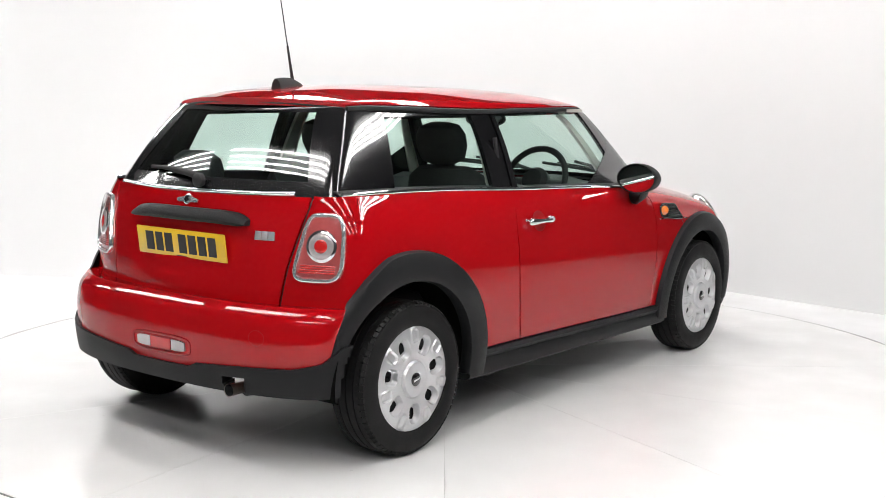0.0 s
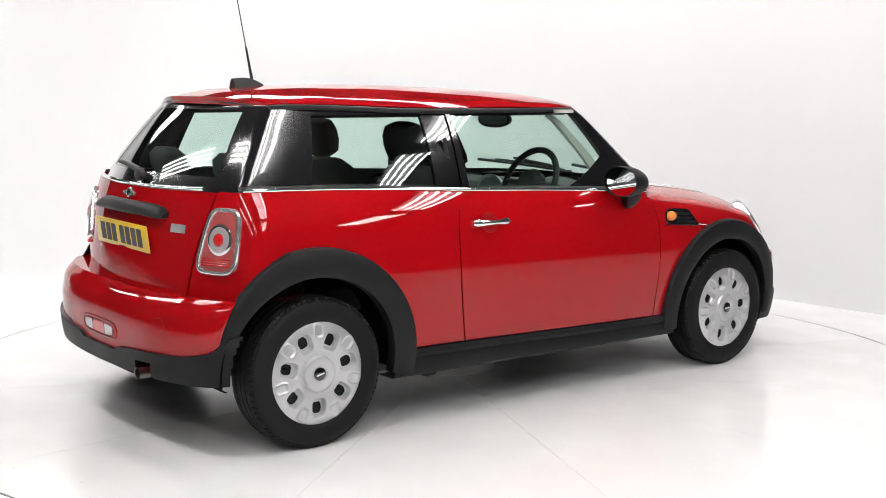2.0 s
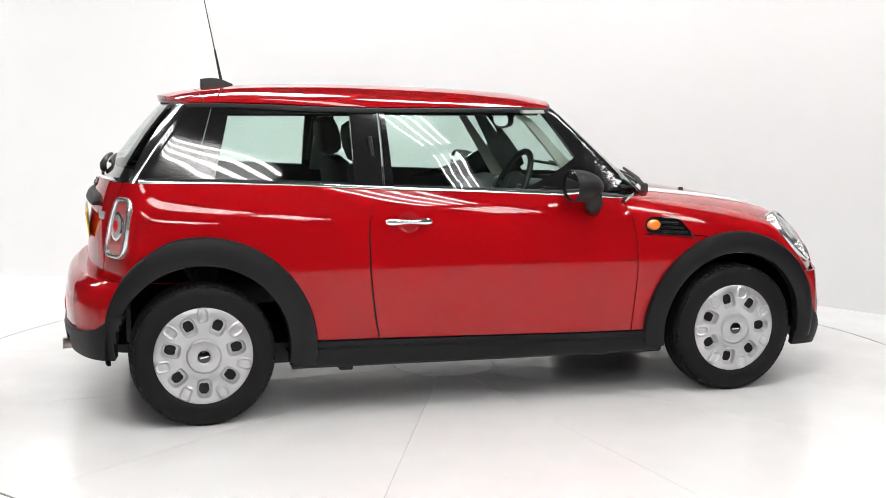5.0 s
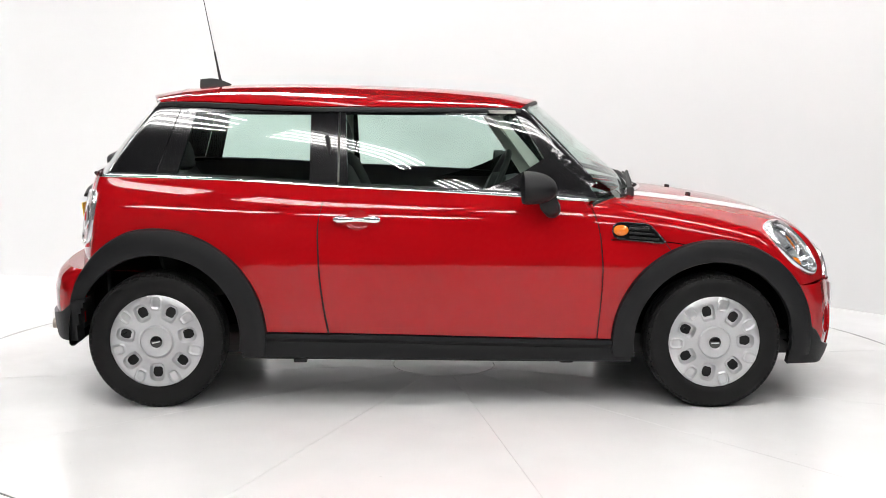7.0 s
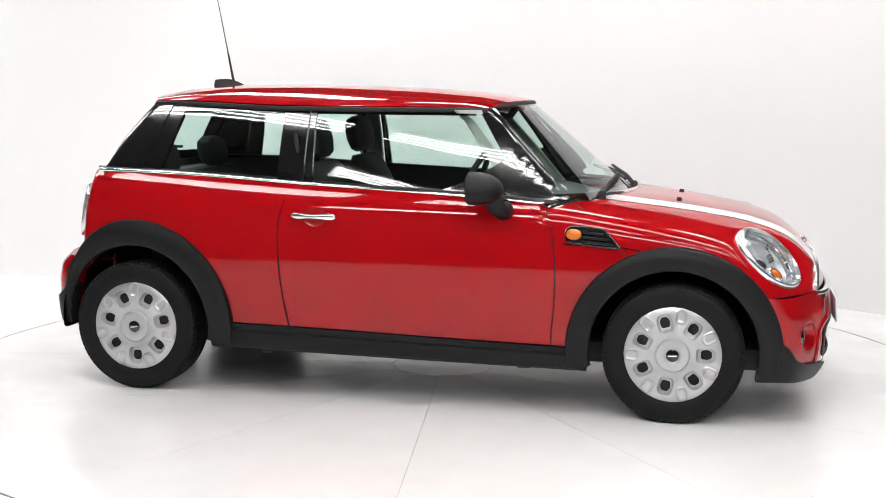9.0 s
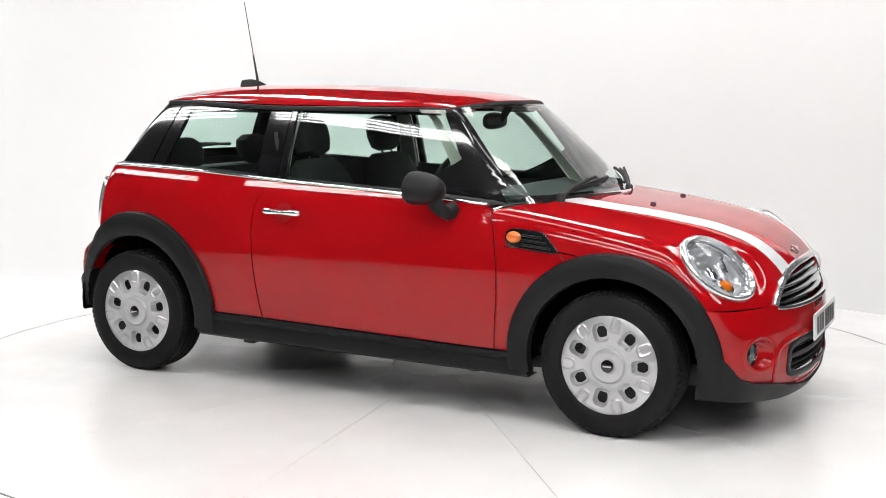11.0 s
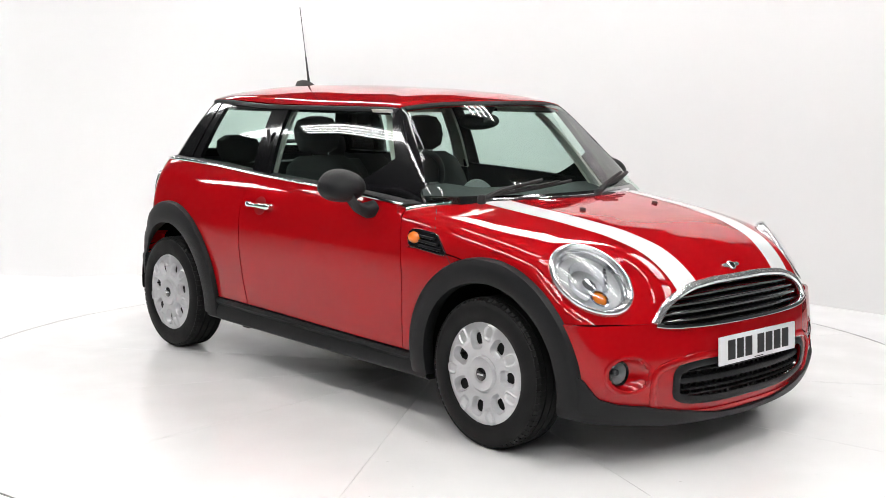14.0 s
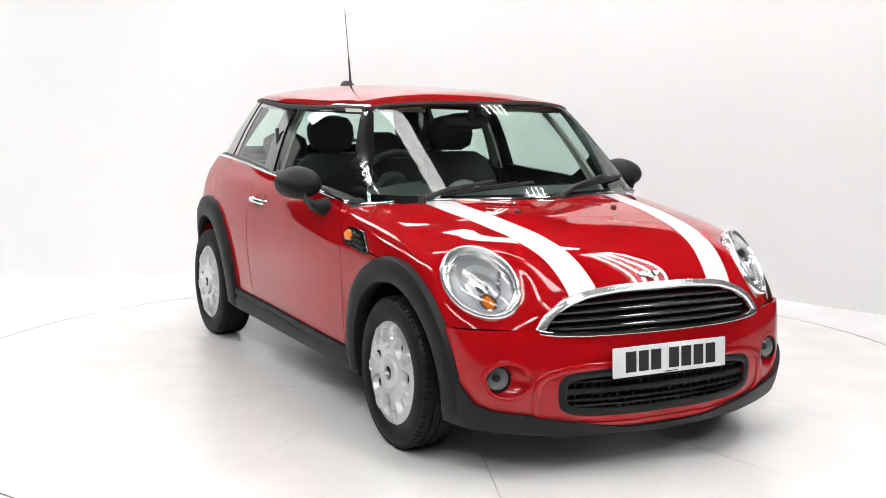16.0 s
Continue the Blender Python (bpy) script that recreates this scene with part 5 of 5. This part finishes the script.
def hubcap_mesh():
    """Seven pockets, raised pads between them near the rim, a stepped centre."""
    def soft(t):
        t = np.clip(t, 0, 1)
        return t * t * (3 - 2 * t)
    nr, na = 66, 336
    rs, an = np.linspace(0.012, 0.208, nr), np.arange(na) * 2 * np.pi / na
    R, A = np.meshgrid(rs, an, indexing="ij")
    h = 0.088 - 0.012 * np.clip((R - 0.16) / 0.048, 0, 1) ** 2 - 0.004 * np.exp(-((R - 0.085) / 0.02) ** 2)
    h += 0.008 * soft((0.071 - R) / 0.005) - 0.004 * np.exp(-((R - 0.0735) / 0.0025) ** 2) - 0.004 * soft((0.034 - R) / 0.006)
    ph = (A * 7 / (2 * np.pi)) % 1.0
    dp = (ph - 0.5) * 2 * np.pi / 7 * R
    rad = R - 0.138
    pocket = (np.abs(dp) / 0.025) ** 3 + (np.abs(rad) / 0.031) ** 3
    h -= 0.024 * soft((2.2 - pocket) / 1.3)
    ph2 = ((A * 7 / (2 * np.pi)) + 0.5) % 1.0
    dp2 = (ph2 - 0.5) * 2 * np.pi / 7 * R
    pad = (np.abs(dp2) / 0.022) ** 3 + (np.abs(R - 0.172) / 0.030) ** 3
    h += 0.006 * soft((1.7 - pad) / 0.9) - 0.008 * soft((0.8 - pad) / 0.6)
    hole = (np.abs(dp) / 0.0225) ** 3 + (np.abs(rad - 0.002) / 0.0245) ** 3 < 1
    verts = np.stack([R * np.cos(A), h, R * np.sin(A)], axis=-1).reshape(-1, 3)
    faces = []
    for i in range(nr - 1):
        for j in range(na):
            k = (j + 1) % na
            if hole[i, j] and hole[i + 1, j] and hole[i, k] and hole[i + 1, k]:
                continue
            faces.append((i * na + j, i * na + k, (i + 1) * na + k, (i + 1) * na + j))
    n0 = len(verts)
    verts = np.vstack([verts, np.stack([0.209 * np.cos(an), np.full(na, 0.060), 0.209 * np.sin(an)], axis=1)])
    faces += [((nr - 1) * na + j, (nr - 1) * na + (j + 1) % na, n0 + (j + 1) % na, n0 + j) for j in range(na)]
    faces.append(tuple(range(na)))
    return verts, faces


def wheel(x, s, turn):
    w = empty_part("wheel", car, pose(x, s * 0.732, HUB_Z, 0, 0, 0 if s > 0 else 180) @ pose(0, 0, 0, 0, turn, 0))
    if "tyre" not in HUB_MESHES:
        prof = [(-0.070, 0.195), (-0.080, 0.207), (-0.085, 0.213), (-0.0885, 0.230), (-0.0885, 0.250), (-0.086, 0.268), (-0.079, 0.284), (-0.068, 0.2945)]
        tread = []
        # grooved tread
        for a, b in ((-0.062, -0.040), (-0.034, -0.003), (0.003, 0.034), (0.040, 0.062)):
            tread += [(a, 0.292), (a, 0.300), (b, 0.300), (b, 0.292)]
        prof = prof + tread + [(-h, r) for h, r in prof[::-1]]
        v, f = lathe(prof, "y", 96)
        HUB_MESHES["tyre"] = mesh_ob("tyre", v, f[:-2], RUBBER, w, "black rubber tyre")
        # shoulder blocks
        bv, bf = [], []
        for k in range(72):
            for sg in (-1, 1):
                a0 = 2 * math.pi * k / 72
                a1 = a0 + 2 * math.pi / 72 * 0.78
                q = [(a0, 0.2995, 0.044), (a1, 0.2995, 0.044), (a1, 0.2975, 0.068), (a0, 0.2975, 0.068), (a0, 0.289, 0.0805), (a1, 0.289, 0.0805)]
                b0 = len(bv)
                for a, r, yy in q:
                    bv.append(((r + 0.0022) * math.cos(a), sg * yy, (r + 0.0022) * math.sin(a)))
                for a, r, yy in q:
                    bv.append(((r - 0.006) * math.cos(a), sg * yy * 0.98, (r - 0.006) * math.sin(a)))
                bf += [(b0, b0 + 1, b0 + 2, b0 + 3), (b0 + 3, b0 + 2, b0 + 5, b0 + 4), (b0, b0 + 6, b0 + 7, b0 + 1), (b0 + 2, b0 + 8, b0 + 11, b0 + 5), (b0 + 3, b0 + 4, b0 + 10, b0 + 9), (b0, b0 + 3, b0 + 9, b0 + 6), (b0 + 1, b0 + 7, b0 + 8, b0 + 2), (b0 + 4, b0 + 5, b0 + 11, b0 + 10)]
        HUB_MESHES["tread"] = tagged(mesh_ob("tread", bv, bf, RUBBER, w, smooth=False), kind="stuff")
        v, f = hubcap_mesh()
        HUB_MESHES["cap"] = mesh_ob("hubcap", v, f, SILVER, w, "silver plastic hubcap with seven pockets")
        v, f = lathe([(0.02, 0.205), (0.05, 0.20), (0.052, 0.05), (0.045, 0.005)], "y", 48)
        HUB_MESHES["rim"] = mesh_ob("rim", v, f, MATT_BLACK, w, "black steel rim")
        v, f = lathe([(0.080, 0.0265), (0.0950, 0.0265), (0.0970, 0.024), (0.0975, 0.002)], "y", 28)
        HUB_MESHES["centre"] = mesh_ob("centre_cap", v, f, GLOSS_BLACK, w, "black centre cap with a pale bar")
        HUB_MESHES["bar"] = part("badge_bar", box_bm(-0.018, 0.018, 0.0970, 0.0984, -0.0045, 0.0045, 0.0005), CHROME, w)
        v, f = tube([(0.143 * math.cos(0.449), 0.05, 0.143 * math.sin(0.449)), (0.146 * math.cos(0.449), 0.078, 0.146 * math.sin(0.449))], 0.005, 8)
        HUB_MESHES["valve"] = mesh_ob("valve", v, f, RUBBER, w)
    else:
        for key in ("tyre", "tread", "cap", "rim", "centre", "bar", "valve"):
            o = HUB_MESHES[key].copy()
            scene.collection.objects.link(o)
            o.parent = w


def seat(y):
    e = empty_part("front_seat", car, pose(0.93, y, 0.0), "charcoal cloth front seat")

    def pad(name, secs):
        v, f = rings(secs)
        mesh_ob(name, v, f, SEAT_CLOTH, e)

    def ring(c, hw, ht, lean):
        out = []
        for a, b in rounded(hw, ht, 3.2, 28):
            out.append((c[0] + b * math.cos(lean), c[1] + a, c[2] + b * math.sin(lean)))
        return out
    pad("cushion", [ring((x, 0, z), w, h, math.pi / 2) for x, z, w, h in ((-0.02, 0.48, 0.20, 0.06), (0.05, 0.485, 0.25, 0.085), (0.25, 0.50, 0.255, 0.085), (0.42, 0.52, 0.25, 0.08), (0.50, 0.52, 0.22, 0.05))])
    pad("backrest", [ring((x, 0, z), w, h, 0.2) for x, z, w, h in ((0.02, 0.50, 0.20, 0.05), (0.00, 0.56, 0.245, 0.085), (-0.06, 0.75, 0.25, 0.085), (-0.12, 0.93, 0.235, 0.075), (-0.15, 1.02, 0.20, 0.06), (-0.165, 1.06, 0.14, 0.035))])
    pad("headrest", [ring((x, 0, z), w, h, 0.2) for x, z, w, h in ((-0.165, 1.075, 0.06, 0.03), (-0.17, 1.095, 0.105, 0.05), (-0.182, 1.15, 0.125, 0.058), (-0.195, 1.205, 0.125, 0.055), (-0.203, 1.245, 0.10, 0.045), (-0.206, 1.26, 0.05, 0.02))])
    for s in (-1, 1):
        v, f = tube([(-0.150, s * 0.05, 1.02), (-0.168, s * 0.05, 1.10)], 0.007, 8)
        mesh_ob("headrest_post", v, f, CHROME, e)


def cabin():
    for y in (-0.36, 0.36):
        seat(y)
    e = empty_part("rear_bench", car, None, "charcoal cloth rear bench")
    v, f = rings([[(x + b * 0.0, a, z + b) for a, b in rounded(w, h, 4, 36)] for x, z, w, h in ((0.02, 0.52, 0.55, 0.05), (0.08, 0.52, 0.60, 0.09), (0.38, 0.54, 0.60, 0.09), (0.46, 0.54, 0.57, 0.05))])
    mesh_ob("cushion", v, f, SEAT_CLOTH, e)
    v, f = rings([[(x + b, a, z) for a, b in rounded(w, h, 4, 36)] for x, z, w, h in ((0.06, 0.50, 0.58, 0.05), (0.03, 0.60, 0.60, 0.08), (-0.05, 0.90, 0.58, 0.075), (-0.07, 0.98, 0.54, 0.04))])
    mesh_ob("backrest", v, f, SEAT_CLOTH, e)
    for y in (-0.31, 0.31):
        v, f = rings([[(x + b, y + a, z) for a, b in rounded(w, h, 3, 28)] for x, z, w, h in ((-0.068, 0.98, 0.05, 0.03), (-0.07, 1.0, 0.11, 0.05), (-0.085, 1.06, 0.135, 0.055), (-0.095, 1.11, 0.125, 0.05), (-0.10, 1.14, 0.07, 0.03))])
        mesh_ob("headrest", v, f, SEAT_CLOTH, e)
    part("parcel_shelf", box_bm(-0.26, -0.10, -0.54, 0.54, 0.955, 0.975, 0.006), TRIM_GREY, car, "charcoal parcel shelf")
    # dashboard
    secs = []
    for k in range(17):
        y = -0.66 + 1.32 * k / 16
        hump = 0.035 * math.exp(-((y + 0.36) / 0.16) ** 2)
        xf = 2.10 - 0.52 * y * y
        secs.append([(1.62, y, 0.55), (1.58, y, 0.72), (1.56, y, 0.86 + hump * 0.6), (1.60, y, 0.925 + hump), (1.70, y, 0.945 + hump), (xf - 0.10, y, 0.925), (xf, y, 0.90), (xf, y, 0.55)])
    v, f = rings(secs)
    mesh_ob("dashboard", v, f, TRIM_GREY, car, "dark grey dashboard")
    v, f = lathe([(0.0, 0.11), (0.02, 0.115), (0.022, 0.10), (0.01, 0.095), (0.008, 0.003)], "x", 40)
    mesh_ob("centre_dial", [(1.575 - a, b, c + 0.86) for a, b, c in v], f, SILVER, car, "silver-rimmed centre dial")
    # steering wheel on the right-hand side
    e = empty_part("steering_wheel", car, pose(1.50, -0.36, 0.955, 0, 25, 0), "black three-spoke steering wheel")
    secs = []
    for k in range(48):
        a = 2 * math.pi * k / 48
        c = Vector((0, 0.175 * math.cos(a), 0.175 * math.sin(a)))
        rd = c.normalized()
        secs.append([c + rd * (0.016 * math.cos(b)) + Vector((0.014 * math.sin(b), 0, 0)) for b in [2 * math.pi * j / 10 for j in range(10)]])
    secs.append(secs[0])
    v, f = rings(secs, caps=False)
    mesh_ob("wheel_rim", v, f, MATT_BLACK, e)
    v, f = lathe([(-0.03, 0.055), (0.0, 0.075), (0.04, 0.07), (0.05, 0.03), (0.051, 0.003)], "x", 28)
    mesh_ob("hub", v, f, MATT_BLACK, e)
    for a in (0, 180, 270):
        d = Vector((0, math.cos(radians(a)), math.sin(radians(a))))
        v, f = tube([d * 0.05 + Vector((0.02, 0, 0)), d * 0.17], [0.02, 0.013], 8)
        mesh_ob("spoke", v, f, TRIM_GREY, e)
    v, f = tube([(0.0, 0, 0), (0.28, 0, 0.0)], 0.04, 12)
    mesh_ob("column", v, f, MATT_BLACK, e)
    # rear-view mirror
    e = empty_part("interior_mirror", car, pose(1.58, 0, 1.255, 0, 0, 0), "black oval rear-view mirror")
    v, f = rings([[(x, a, b) for a, b in rounded(w, h, 2.4, 32)] for x, w, h in ((-0.012, 0.118, 0.036), (-0.010, 0.125, 0.042), (0.015, 0.115, 0.036), (0.035, 0.06, 0.02))])
    mesh_ob("mirror_shell", v, f, MATT_BLACK, e)
    v, f = rings([[(x, a, b) for a, b in rounded(w, h, 2.4, 32)] for x, w, h in ((-0.0130, 0.112, 0.032), (-0.0132, 0.02, 0.006))])
    mesh_ob("mirror_glass", v, f, MIRROR, e)
    v, f = tube([(0.03, 0, 0.0), (0.06, 0, 0.05), (0.075, 0, 0.085)], [0.014, 0.02, 0.03], 10)
    mesh_ob("mirror_stem", v, f, MATT_BLACK, e)
    # belts, floor, bulkheads
    for s in (-1, 1):
        v, f = tube([(0.74, s * 0.655, 1.20), (0.78, s * 0.66, 0.95), (0.86, s * 0.64, 0.55)], 0.010, 6)
        mesh_ob("seat_belt", v, f, MATT_BLACK, car)
        v, f = rings([[(1.52 + b, s * 0.40 + a, 1.315 + 0.0 * b) for a, b in rounded(0.19, 0.07, 5, 24)], [(1.53 + b, s * 0.40 + a, 1.300) for a, b in rounded(0.19, 0.065, 5, 24)]])
        mesh_ob("sun_visor", v, f, HEADLINER, car, "pale sun visor")
    part("floorpan", box_bm(-0.02, 2.95, -0.60, 0.60, 0.20, 0.30, 0.02), MATT_BLACK, car, "black underbody")
    part("bulkhead", box_bm(1.98, 2.02, -0.70, 0.70, 0.30, 0.885, 0.01), MATT_BLACK, car)
    part("boot_wall", box_bm(-0.30, -0.28, -0.45, 0.45, 0.30, 0.93, 0.005), TRIM_GREY, car)
    part("rear_beam", box_bm(-0.43, -0.37, -0.60, 0.60, 0.31, 0.52, 0.01), MATT_BLACK, car)
    part("front_beam", box_bm(2.93, 3.03, -0.45, 0.45, 0.19, 0.45, 0.01), MATT_BLACK, car)
    for x in (REAR_X, FRONT_X):
        v, f = tube([(x, -0.62, 0.30), (x, 0.62, 0.30)], 0.035, 12)
        mesh_ob("axle", v, f, DARK_METAL, car)


for s in (-1, 1):
    flank(s)
    arch(REAR_X, s, -10, 179, 0.360, 0.480, 0.316, shrink=0.070)
    arch(FRONT_X, s, -12, 192, 0.355, 0.458)
    sill(s)
    wheel(REAR_X, s, 12.86)
    wheel(FRONT_X, s, 2.0)
    headlight(s)
    tail_lamp(s)
bonnet()
grilles()
bumpers()
tailgate()
house()
cabin()


# ---- movement ----
for ob in car.children:
    ob.location.x += OFF[0]
    ob.location.y += OFF[1]


def motions():
    rows = [(t, pose(0, 0, 0, 0, 0, a)) for t, a in TURN]
    walk(car, rows)
    walk(turntable, rows)


motions()
